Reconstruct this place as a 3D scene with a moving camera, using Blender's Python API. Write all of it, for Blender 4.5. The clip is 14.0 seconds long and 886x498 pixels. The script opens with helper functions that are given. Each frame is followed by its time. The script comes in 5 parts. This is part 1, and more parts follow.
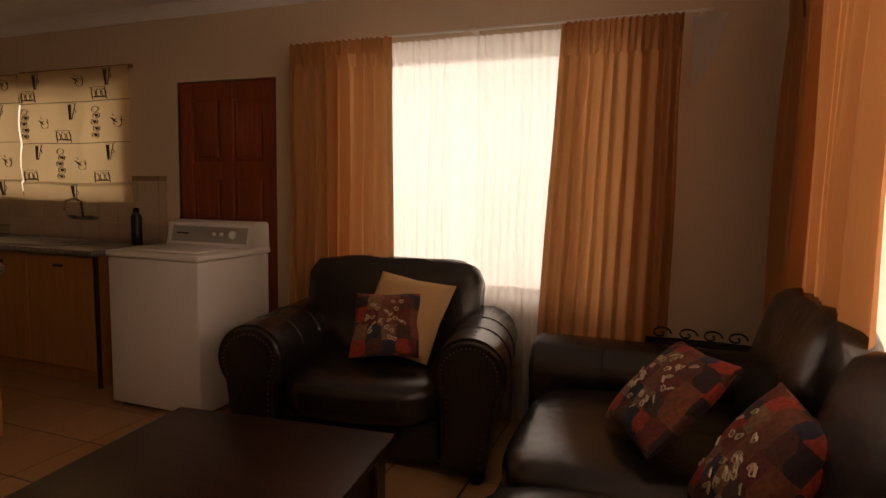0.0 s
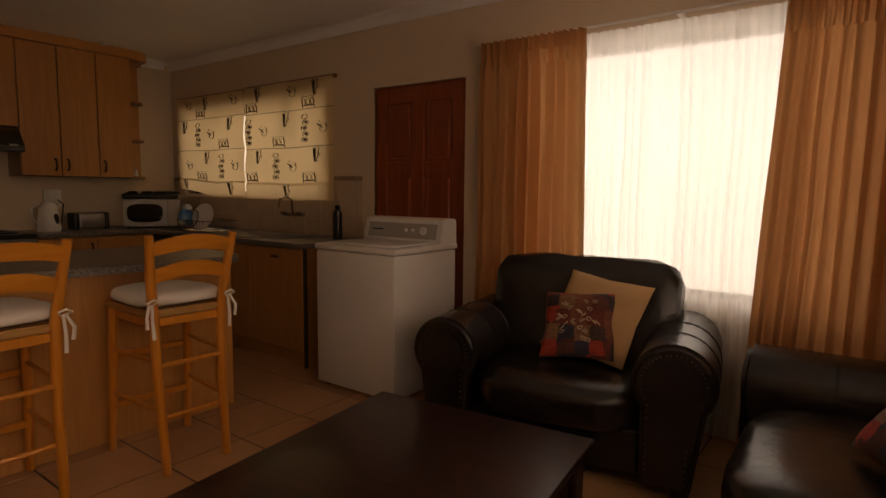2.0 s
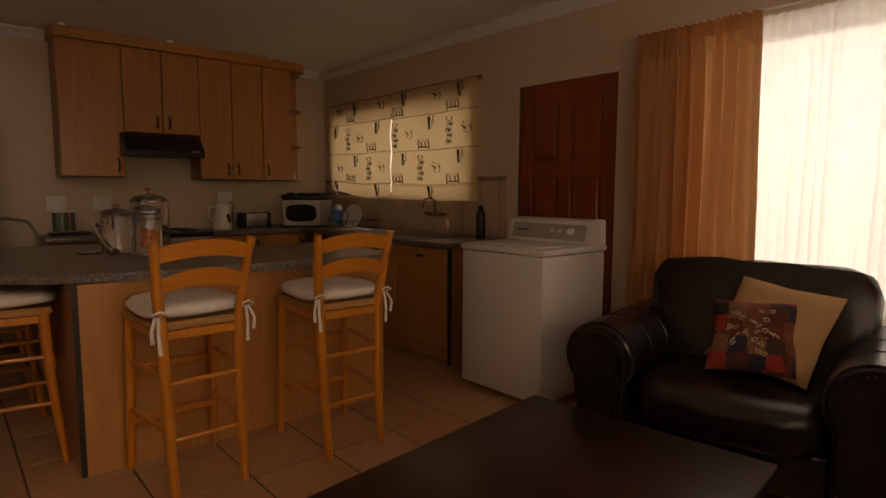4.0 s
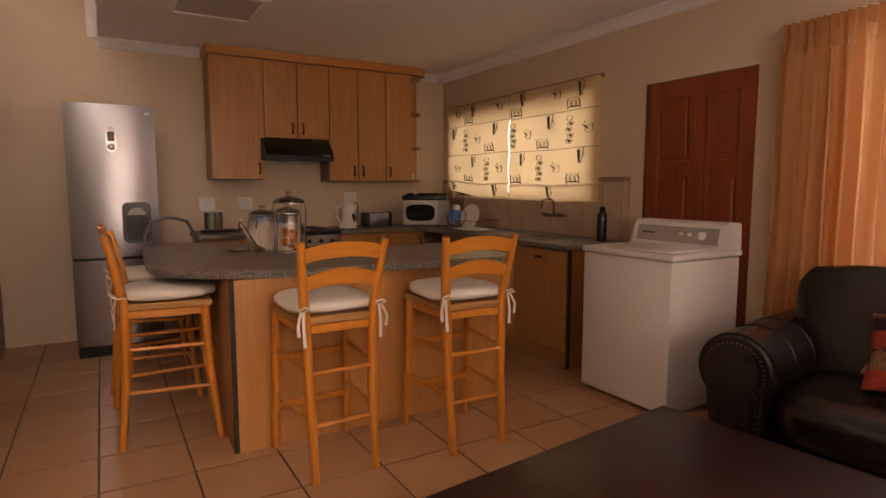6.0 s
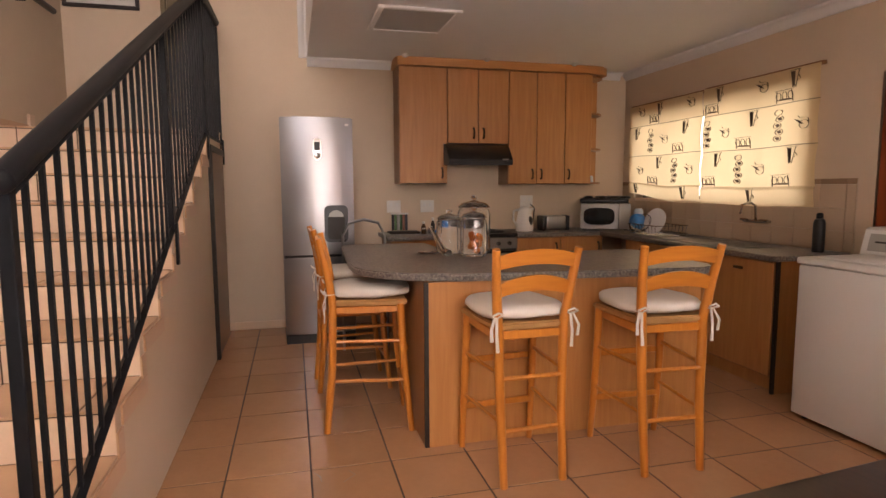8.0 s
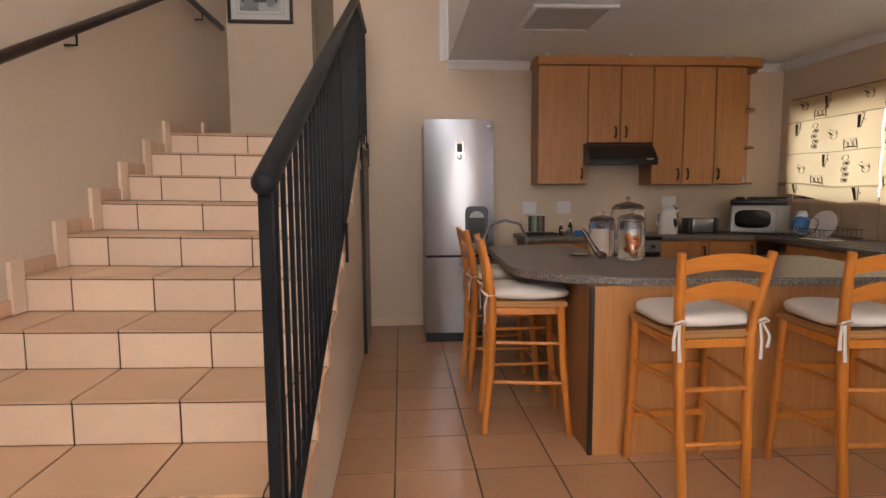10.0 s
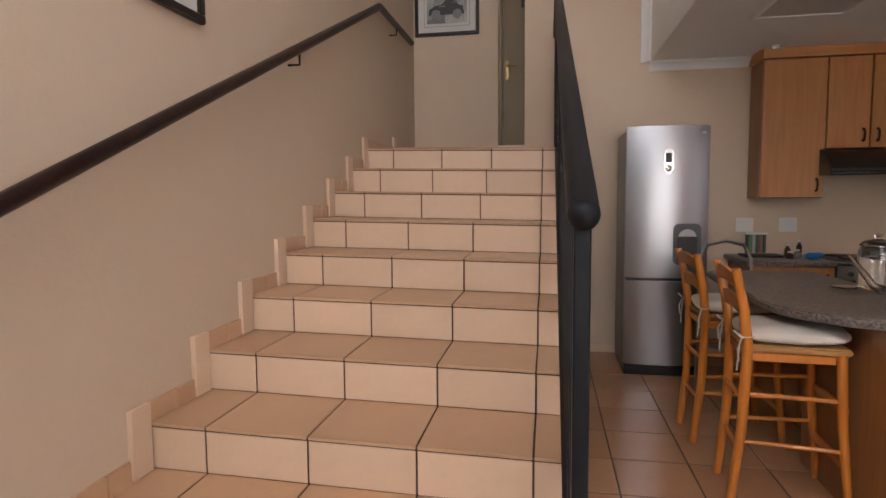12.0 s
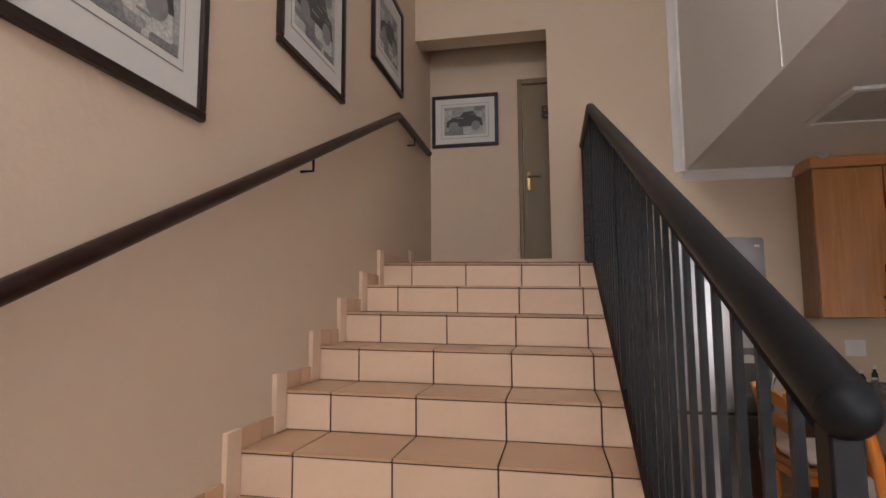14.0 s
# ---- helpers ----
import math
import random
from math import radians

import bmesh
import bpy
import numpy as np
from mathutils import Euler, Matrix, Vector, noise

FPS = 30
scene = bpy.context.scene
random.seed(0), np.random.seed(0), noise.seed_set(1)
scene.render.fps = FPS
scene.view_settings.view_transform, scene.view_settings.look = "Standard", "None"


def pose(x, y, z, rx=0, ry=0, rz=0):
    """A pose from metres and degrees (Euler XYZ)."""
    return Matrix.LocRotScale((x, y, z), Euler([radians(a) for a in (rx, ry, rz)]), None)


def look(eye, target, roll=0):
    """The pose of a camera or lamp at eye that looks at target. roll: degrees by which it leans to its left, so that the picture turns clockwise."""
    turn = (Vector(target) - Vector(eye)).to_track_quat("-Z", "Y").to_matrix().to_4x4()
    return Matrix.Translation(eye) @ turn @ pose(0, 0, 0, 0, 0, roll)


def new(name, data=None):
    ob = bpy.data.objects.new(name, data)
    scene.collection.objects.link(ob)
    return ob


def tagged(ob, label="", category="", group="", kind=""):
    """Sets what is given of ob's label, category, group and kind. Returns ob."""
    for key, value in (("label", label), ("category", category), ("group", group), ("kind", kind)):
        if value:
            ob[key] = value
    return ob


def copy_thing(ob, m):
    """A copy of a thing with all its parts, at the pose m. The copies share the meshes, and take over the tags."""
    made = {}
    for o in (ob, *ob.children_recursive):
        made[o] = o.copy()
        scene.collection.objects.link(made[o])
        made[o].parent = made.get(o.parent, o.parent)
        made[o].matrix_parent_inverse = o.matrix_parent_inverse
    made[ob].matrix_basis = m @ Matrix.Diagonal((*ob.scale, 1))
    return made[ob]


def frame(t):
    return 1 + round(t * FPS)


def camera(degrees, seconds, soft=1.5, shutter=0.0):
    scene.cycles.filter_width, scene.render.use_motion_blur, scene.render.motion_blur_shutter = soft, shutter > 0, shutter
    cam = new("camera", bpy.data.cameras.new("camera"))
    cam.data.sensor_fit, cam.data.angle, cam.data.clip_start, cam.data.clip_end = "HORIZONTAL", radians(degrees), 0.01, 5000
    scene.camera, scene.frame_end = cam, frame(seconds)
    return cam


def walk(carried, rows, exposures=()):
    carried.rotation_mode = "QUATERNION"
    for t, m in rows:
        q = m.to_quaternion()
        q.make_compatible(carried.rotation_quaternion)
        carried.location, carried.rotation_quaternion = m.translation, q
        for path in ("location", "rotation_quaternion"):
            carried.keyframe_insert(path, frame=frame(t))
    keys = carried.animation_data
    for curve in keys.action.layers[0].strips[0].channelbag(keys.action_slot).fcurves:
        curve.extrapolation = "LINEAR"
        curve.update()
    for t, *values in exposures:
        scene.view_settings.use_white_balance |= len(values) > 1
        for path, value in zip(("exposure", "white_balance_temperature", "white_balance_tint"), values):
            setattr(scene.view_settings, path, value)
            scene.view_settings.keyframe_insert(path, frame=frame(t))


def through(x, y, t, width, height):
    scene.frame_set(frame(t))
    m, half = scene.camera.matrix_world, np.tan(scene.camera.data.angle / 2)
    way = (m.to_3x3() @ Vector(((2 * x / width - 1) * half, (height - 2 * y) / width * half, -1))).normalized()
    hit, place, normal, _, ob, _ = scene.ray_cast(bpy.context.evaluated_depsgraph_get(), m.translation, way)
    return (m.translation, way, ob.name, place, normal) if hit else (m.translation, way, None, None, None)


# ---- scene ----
cam = camera(74.9, 14.0)
PATH = [
    (0, (2.106, 2.81, 1.297), (1.41, 4.676, 1.105), 1.0),
    (0.5, (2.072, 2.802, 1.301), (1.253, 4.615, 1.103), 0.9),
    (1, (2.024, 2.787, 1.305), (1.09, 4.544, 1.1), 0.9),
    (1.5, (1.989, 2.788, 1.284), (0.919, 4.467, 1.084), 0.7),
    (2, (1.955, 2.774, 1.278), (0.773, 4.375, 1.077), 0.6),
    (2.5, (1.928, 2.757, 1.27), (0.64, 4.273, 1.069), 0.6),
    (3, (1.895, 2.739, 1.271), (0.524, 4.182, 1.069), 0.5),
    (5.3, (1.803, 2.652, 1.29), (0.163, 3.778, 1.08), 0.1),
    (5.5, (1.822, 2.638, 1.301), (0.162, 3.732, 1.088), 0.1),
    (6, (1.818, 2.619, 1.306), (0.104, 3.627, 1.093), -0.0),
    (6.5, (1.816, 2.594, 1.309), (0.03, 3.469, 1.096), -0.1),
    (7, (1.814, 2.575, 1.317), (-0.032, 3.314, 1.103), -0.2),
    (7.5, (1.798, 2.545, 1.326), (-0.097, 3.148, 1.111), -0.3),
    (7.7, (1.768, 2.528, 1.333), (-0.141, 3.085, 1.119), -0.3),
    (9.8, (1.706, 2.237, 1.342), (-0.275, 2.42, 1.138), -0.3),
    (10, (1.684, 2.202, 1.338), (-0.3, 2.344, 1.132), -0.4),
    (10.5, (1.641, 2.117, 1.335), (-0.348, 2.152, 1.129), -0.4),
    (11, (1.558, 2.017, 1.328), (-0.424, 1.847, 1.125), -0.5),
    (11.5, (1.451, 1.902, 1.349), (-0.515, 1.598, 1.152), -0.6),
    (12, (1.368, 1.811, 1.385), (-0.593, 1.455, 1.215), -0.5),
    (12.5, (1.271, 1.721, 1.417), (-0.688, 1.334, 1.315), -0.5),
    (13, (1.176, 1.64, 1.435), (-0.789, 1.265, 1.441), -0.4),
    (13.5, (1.08, 1.607, 1.44), (-0.881, 1.234, 1.553), -0.3),
    (14, (0.911, 1.596, 1.454), (-1.044, 1.228, 1.663), -0.4),
]
EXPOSURES = [(0, -0.95, 10400, 30), (1.5, -0.9, 10400, 29), (2.5, -1.2, 10400, 25), (3.2, -1.28, 10400, 25), (5.5, 0.0, 8900, 29), (6.5, 0.45, 8000, 27), (7.7, 0.92, 7200, 23), (10, 0.8, 6250, 13), (11.5, 0.63, 6100, 12), (14, 0.5, 6050, 12)]
walk(cam, [(t, look(eye, target, roll)) for t, eye, target, roll in PATH], EXPOSURES)

# ---- world, sun and window light ----
world = bpy.data.worlds.new("world")
scene.world = world
world.use_nodes = True
wn = world.node_tree
sky = wn.nodes.new("ShaderNodeTexSky")
sky.sky_type, sky.sun_disc = "NISHITA", False
sky.sun_elevation, sky.sun_rotation = radians(55), radians(150)
wn.nodes["Background"].inputs["Strength"].default_value = 0.12
wn.links.new(sky.outputs["Color"], wn.nodes["Background"].inputs["Color"])
sun = new("sun", bpy.data.lights.new("sun", "SUN"))
sun.data.energy, sun.data.angle, sun.data.color = 3.0, radians(0.5), (1.0, 0.94, 0.85)
sun.matrix_world = look((0, -8, 12), (3.2, 0, 0))


def window_light(name, at, to, w, h, power, colour):
    ob = new(name, bpy.data.lights.new(name, "AREA"))
    ob.data.shape, ob.data.size, ob.data.size_y = "RECTANGLE", w, h
    ob.data.energy, ob.data.color = power, colour
    ob.matrix_world = look(at, to)
    return ob


window_light("daylight_north", (1.08, 6.32, 1.4), (1.08, 0, 1.4), 1.6, 1.42, 28, (0.86, 0.95, 1.0))
window_light("daylight_east", (3.12, 3.1, 1.25), (0, 3.1, 1.2), 4.3, 2.0, 134, (1.0, 0.93, 0.86))
window_light("daylight_kitchen", (-2.67, 6.34, 1.60), (-2.67, 0, 1.60), 2.0, 0.8, 9.5, (1.0, 0.97, 0.91))

# fill from an unseen, added high opening, to brighten stairs and void
window_light("stairwell_fill", (3.12, 1.6, 3.7), (0, 1.6, 3.3), 1.6, 1.3, 44, (1.0, 0.96, 0.92))


# ---- materials ----
def material(name, colour, rough=0.6, metal=0.0, vary=0.12, scale=6.0, bump=0.0, bscale=120.0, dark=None, coat=0.0, random_tone=0.0, spec=None, crisp=False):
    """A paint-like surface: colour mottled at two scales, fine relief, optional tone per object."""
    m = bpy.data.materials.new(name)
    m.use_nodes = True
    t = m.node_tree
    b = t.nodes["Principled BSDF"]
    b.inputs["Roughness"].default_value, b.inputs["Metallic"].default_value = rough, metal
    b.inputs["Coat Weight"].default_value = coat
    if spec is not None:
        b.inputs["Specular IOR Level"].default_value = spec
    co = t.nodes.new("ShaderNodeTexCoord")
    n1, n2 = t.nodes.new("ShaderNodeTexNoise"), t.nodes.new("ShaderNodeTexNoise")
    n1.inputs["Scale"].default_value, n2.inputs["Scale"].default_value = scale, scale * 9
    n1.inputs["Detail"].default_value = 5
    mix = t.nodes.new("ShaderNodeMix")
    mix.data_type = "RGBA"
    dk = dark or tuple(c * (1 - vary) for c in colour)
    lt = tuple(min(1, c * (1 + vary * 0.6)) for c in colour)
    mix.inputs["A"].default_value, mix.inputs["B"].default_value = (*dk, 1), (*lt, 1)
    add = t.nodes.new("ShaderNodeMath")
    add.operation = "MULTIPLY_ADD"
    add.inputs[1].default_value = 0.35
    t.links.new(co.outputs["Object"], n1.inputs["Vector"])
    t.links.new(co.outputs["Object"], n2.inputs["Vector"])
    sc = t.nodes.new("ShaderNodeMath")
    sc.operation = "MULTIPLY"
    sc.inputs[1].default_value = 0.65
    t.links.new(n1.outputs["Fac"], sc.inputs[0])
    t.links.new(n2.outputs["Fac"], add.inputs[0])
    t.links.new(sc.outputs[0], add.inputs[2])
    fac = add.outputs[0]
    if crisp:
        rng = t.nodes.new("ShaderNodeMapRange")
        rng.inputs["From Min"].default_value, rng.inputs["From Max"].default_value = 0.36, 0.64
        t.links.new(fac, rng.inputs["Value"])
        fac = rng.outputs["Result"]
    t.links.new(fac, mix.inputs["Factor"])
    col = mix.outputs["Result"]
    if random_tone:
        info = t.nodes.new("ShaderNodeObjectInfo")
        hsv = t.nodes.new("ShaderNodeHueSaturation")
        mr = t.nodes.new("ShaderNodeMapRange")
        mr.inputs["To Min"].default_value, mr.inputs["To Max"].default_value = 1 - random_tone, 1 + random_tone
        t.links.new(info.outputs["Random"], mr.inputs["Value"])
        t.links.new(mr.outputs["Result"], hsv.inputs["Value"])
        t.links.new(col, hsv.inputs["Color"])
        col = hsv.outputs["Color"]
    t.links.new(col, b.inputs["Base Color"])
    if bump:
        n3, bp = t.nodes.new("ShaderNodeTexNoise"), t.nodes.new("ShaderNodeBump")
        n3.inputs["Scale"].default_value, n3.inputs["Detail"].default_value = bscale, 4
        bp.inputs["Strength"].default_value, bp.inputs["Distance"].default_value = bump, 0.004
        t.links.new(co.outputs["Object"], n3.inputs["Vector"])
        t.links.new(n3.outputs["Fac"], bp.inputs["Height"])
        t.links.new(bp.outputs["Normal"], b.inputs["Normal"])
    return m


def wood(name, light, dark, rough=0.4, stretch=(14, 14, 0.9), scale=3.0, coat=0.15):
    """Grained wood, the grain along the object's z unless stretch says otherwise."""
    m = material(name, light, rough, vary=0.1, coat=coat)
    t = m.node_tree
    co, mp = t.nodes.new("ShaderNodeTexCoord"), t.nodes.new("ShaderNodeMapping")
    mp.inputs["Scale"].default_value = stretch
    n, r = t.nodes.new("ShaderNodeTexNoise"), t.nodes.new("ShaderNodeValToRGB")
    n.inputs["Scale"].default_value, n.inputs["Detail"].default_value, n.inputs["Distortion"].default_value = scale, 8, 0.6
    r.color_ramp.elements[0].position, r.color_ramp.elements[1].position = 0.3, 0.72
    r.color_ramp.elements[0].color, r.color_ramp.elements[1].color = (*dark, 1), (*light, 1)
    t.links.new(co.outputs["Object"], mp.inputs["Vector"])
    t.links.new(mp.outputs["Vector"], n.inputs["Vector"])
    t.links.new(n.outputs["Fac"], r.inputs["Fac"])
    t.links.new(r.outputs["Color"], t.nodes["Principled BSDF"].inputs["Base Color"])
    bp = t.nodes.new("ShaderNodeBump")
    bp.inputs["Strength"].default_value, bp.inputs["Distance"].default_value = 0.15, 0.002
    t.links.new(n.outputs["Fac"], bp.inputs["Height"])
    t.links.new(bp.outputs["Normal"], t.nodes["Principled BSDF"].inputs["Normal"])
    return m


def cloth(name, colour, through=0.0, see=0.0, vary=0.1, weave=500.0):
    """Woven cloth that lets light through; see: share of open weave."""
    m = material(name, colour, 0.9, vary=vary, scale=5, bump=0.25, bscale=weave, spec=0.1)
    t = m.node_tree
    b, out = t.nodes["Principled BSDF"], t.nodes["Material Output"]
    src = b.outputs["BSDF"]
    if through:
        tr, mx = t.nodes.new("ShaderNodeBsdfTranslucent"), t.nodes.new("ShaderNodeMixShader")
        tr.inputs["Color"].default_value = (*colour, 1)
        mx.inputs[0].default_value = through
        t.links.new(src, mx.inputs[1])
        t.links.new(tr.outputs[0], mx.inputs[2])
        src = mx.outputs[0]
    if see:
        tp, mx = t.nodes.new("ShaderNodeBsdfTransparent"), t.nodes.new("ShaderNodeMixShader")
        mx.inputs[0].default_value = see
        t.links.new(src, mx.inputs[1])
        t.links.new(tp.outputs[0], mx.inputs[2])
        src = mx.outputs[0]
    t.links.new(src, out.inputs["Surface"])
    return m


def patches(name, colours, scale, rough=0.85, ramp="CONSTANT", bump=0.3):
    """Patchwork: cells of different cloth with stitched relief."""
    m = material(name, colours[0], rough)
    t = m.node_tree
    co, v, r = t.nodes.new("ShaderNodeTexCoord"), t.nodes.new("ShaderNodeTexVoronoi"), t.nodes.new("ShaderNodeValToRGB")
    v.distance, v.inputs["Scale"].default_value, v.inputs["Randomness"].default_value = "CHEBYCHEV", scale, 0.55
    sep, n = t.nodes.new("ShaderNodeSeparateColor"), t.nodes.new("ShaderNodeTexNoise")
    n.inputs["Scale"].default_value, n.inputs["Detail"].default_value = 70, 6
    r.color_ramp.interpolation = ramp
    for k, c in enumerate(colours):
        e = r.color_ramp.elements[k] if k < 2 else r.color_ramp.elements.new(k / len(colours))
        e.position, e.color = k / len(colours), (*c, 1)
    mix = t.nodes.new("ShaderNodeMix")
    mix.data_type, mix.blend_type = "RGBA", "OVERLAY"
    mix.inputs["Factor"].default_value = 0.8
    t.links.new(co.outputs["Object"], v.inputs["Vector"])
    t.links.new(co.outputs["Object"], n.inputs["Vector"])
    t.links.new(v.outputs["Color"], sep.inputs["Color"])
    t.links.new(sep.outputs["Red"], r.inputs["Fac"])
    t.links.new(r.outputs["Color"], mix.inputs["A"])
    t.links.new(n.outputs["Fac"], mix.inputs["B"])
    t.links.new(mix.outputs["Result"], t.nodes["Principled BSDF"].inputs["Base Color"])
    bp = t.nodes.new("ShaderNodeBump")
    bp.inputs["Strength"].default_value, bp.inputs["Distance"].default_value = bump, 0.004
    t.links.new(n.outputs["Fac"], bp.inputs["Height"])
    t.links.new(bp.outputs["Normal"], t.nodes["Principled BSDF"].inputs["Normal"])
    return m


def glassy(name, colour=(1, 1, 1), rough=0.02):
    m = bpy.data.materials.new(name)
    m.use_nodes = True
    b = m.node_tree.nodes["Principled BSDF"]
    b.inputs["Base Color"].default_value = (*colour, 1)
    b.inputs["Roughness"].default_value, b.inputs["Transmission Weight"].default_value, b.inputs["IOR"].default_value = rough, 1.0, 1.45
    return m


WALL = material("wall_paint", (0.665, 0.525, 0.39), 0.75, vary=0.07, scale=1.2, bump=0.35, bscale=45)
WHITE = material("ceiling_paint", (0.84, 0.83, 0.83), 0.8, vary=0.05, scale=1.0, bump=0.1, bscale=80)
TILE = material("floor_tile", (0.47, 0.252, 0.13), 0.24, vary=0.2, scale=4, bump=0.05, bscale=60, random_tone=0.06)
# Two tones of stair tile: light falling on the risers is coloured in.
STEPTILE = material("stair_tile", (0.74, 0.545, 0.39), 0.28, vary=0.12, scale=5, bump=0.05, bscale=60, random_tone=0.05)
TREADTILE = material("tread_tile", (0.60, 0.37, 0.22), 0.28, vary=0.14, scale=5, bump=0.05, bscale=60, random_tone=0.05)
GROUT = material("grout", (0.085, 0.05, 0.033), 0.9, vary=0.3, scale=20)
WALLTILE = material("wall_tile", (0.56, 0.42, 0.30), 0.2, vary=0.08, scale=6, random_tone=0.05)
WALLGROUT = material("pale_grout", (0.62, 0.50, 0.37), 0.9, vary=0.2, scale=20)
BEECH = wood("cabinet_beech", (0.53, 0.24, 0.078), (0.44, 0.185, 0.055), 0.36, (11, 11, 0.8))
EDGE = material("dark_edge", (0.025, 0.016, 0.012), 0.5)
PINE = wood("stool_pine", (0.60, 0.215, 0.03), (0.50, 0.165, 0.021), 0.33, (16, 16, 1.2), coat=0.4)
PINESLAT = wood("stool_slat_pine", (0.62, 0.225, 0.032), (0.53, 0.175, 0.023), 0.33, (16, 1.2, 16), coat=0.4)
RUSH = material("woven_rush", (0.45, 0.23, 0.08), 0.8, vary=0.3, scale=30, bump=0.6, bscale=200)
MAHOGANY = wood("door_mahogany", (0.31, 0.062, 0.018), (0.20, 0.038, 0.011), 0.42, (9, 9, 0.7))
DARKWOOD = wood("dark_table_wood", (0.034, 0.011, 0.0075), (0.014, 0.005, 0.004), 0.36, (1.0, 14, 14), coat=0.1)
DARKWOOD.node_tree.nodes["Principled BSDF"].inputs["Specular IOR Level"].default_value = 0.3
GRANITE = material("grey_laminate", (0.23, 0.20, 0.175), 0.3, vary=0.5, scale=75, bump=0.02, dark=(0.035, 0.03, 0.028), crisp=True)
LEATHER = material("dark_leather", (0.015, 0.010, 0.009), 0.27, vary=0.4, scale=9, bump=0.7, bscale=26, spec=0.5)
STUD = material("brass_stud", (0.10, 0.07, 0.045), 0.35, 0.9)
ENAMEL = material("white_enamel", (0.72, 0.70, 0.67), 0.28, vary=0.03, scale=2)
PANELGREY = material("grey_panel", (0.36, 0.34, 0.31), 0.35, vary=0.05)
STEEL = material("brushed_steel", (0.37, 0.37, 0.385), 0.28, 1.0, vary=0.04, scale=3)
CHROME = material("chrome", (0.48, 0.48, 0.48), 0.12, 1.0, vary=0.02)
BLACK = material("black_plastic", (0.012, 0.012, 0.013), 0.3, vary=0.2)
IRON = material("black_iron", (0.010, 0.011, 0.014), 0.45, vary=0.3, scale=20, spec=0.22)
BRONZE = material("bronze_handle", (0.085, 0.05, 0.028), 0.4, 0.8, vary=0.3)
PLASTIC = material("white_plastic", (0.75, 0.73, 0.70), 0.35, vary=0.03)
CALICO = cloth("cream_cushion_cloth", (0.70, 0.64, 0.57), vary=0.06)
DRAPE = cloth("peach_drape", (0.55, 0.265, 0.12), through=0.3, vary=0.12)
SHEER = cloth("white_sheer", (0.93, 0.92, 0.90), through=0.66, see=0.2, vary=0.02, weave=900)
BLIND = cloth("blind_calico", (0.80, 0.635, 0.385), through=0.55, vary=0.10)
INK = material("printed_ink", (0.11, 0.065, 0.035), 0.9, vary=0.4, scale=60)
INK2 = material("printed_pale_ink", (0.30, 0.23, 0.15), 0.9, vary=0.4, scale=60)
TAN = cloth("tan_cushion_cloth", (0.52, 0.32, 0.165), vary=0.12)
PATCH = patches("patchwork_cloth", [(0.13, 0.022, 0.015), (0.03, 0.013, 0.018), (0.17, 0.05, 0.025), (0.30, 0.03, 0.015), (0.06, 0.03, 0.022), (0.20, 0.10, 0.05), (0.022, 0.025, 0.05), (0.09, 0.025, 0.015)], 13)
THREAD = material("metal_thread", (0.55, 0.43, 0.30), 0.35, 0.4)
MATBOARD = material("white_mount", (0.66, 0.64, 0.60), 0.8, vary=0.03)
PRINT = patches("grey_print", [(0.42, 0.41, 0.39), (0.30, 0.30, 0.29), (0.5, 0.49, 0.46), (0.2, 0.2, 0.2)], 9, 0.6, "LINEAR", 0.0)
PRINTDARK = material("print_dark", (0.075, 0.075, 0.078), 0.6, vary=0.5, scale=40)
PRINTMID = material("print_mid", (0.26, 0.26, 0.26), 0.6, vary=0.4, scale=40)
FRAMEWOOD = material("dark_frame_wood", (0.022, 0.010, 0.008), 0.35, vary=0.3, scale=30)
KHAKI = material("khaki_door_paint", (0.235, 0.175, 0.095), 0.55, vary=0.06, scale=3)
GLASS = glassy("clear_glass")
ORANGE = material("orange_fruit", (0.80, 0.20, 0.015), 0.5, vary=0.25, scale=25)
BLUE = material("blue_plastic", (0.025, 0.25, 0.70), 0.35, vary=0.2, scale=30)
DISH = material("white_china", (0.78, 0.78, 0.78), 0.15, vary=0.02)
SOIL = material("garden_ground", (0.20, 0.17, 0.10), 0.95, vary=0.4, scale=1.5, bump=0.4, bscale=20)
BRASS = material("brass", (0.36, 0.24, 0.10), 0.4, 1.0, vary=0.1)
STAIN = material("pale_scuff", (0.30, 0.19, 0.11), 0.6, vary=0.5, scale=40)


# ---- mesh helpers ----
def box(bm, x0, x1, y0, y1, z0, z1, bevel=0.0, seg=1, m=None):
    """A box between two corners, its edges rounded by bevel."""
    r = bmesh.ops.create_cube(bm, size=1)
    vs = r["verts"]
    for v in vs:
        v.co = Vector(((x0 + x1) / 2 + v.co.x * (x1 - x0), (y0 + y1) / 2 + v.co.y * (y1 - y0), (z0 + z1) / 2 + v.co.z * (z1 - z0)))
    if bevel:
        es = list({e for v in vs for e in v.link_edges})
        out = bmesh.ops.bevel(bm, geom=es, offset=bevel, segments=seg, profile=0.5, affect="EDGES")
        vs = list({v for f in out["faces"] for v in f.verts} | {v for v in vs if v.is_valid})
    if m is not None:
        bmesh.ops.transform(bm, matrix=m, verts=vs)
    return vs


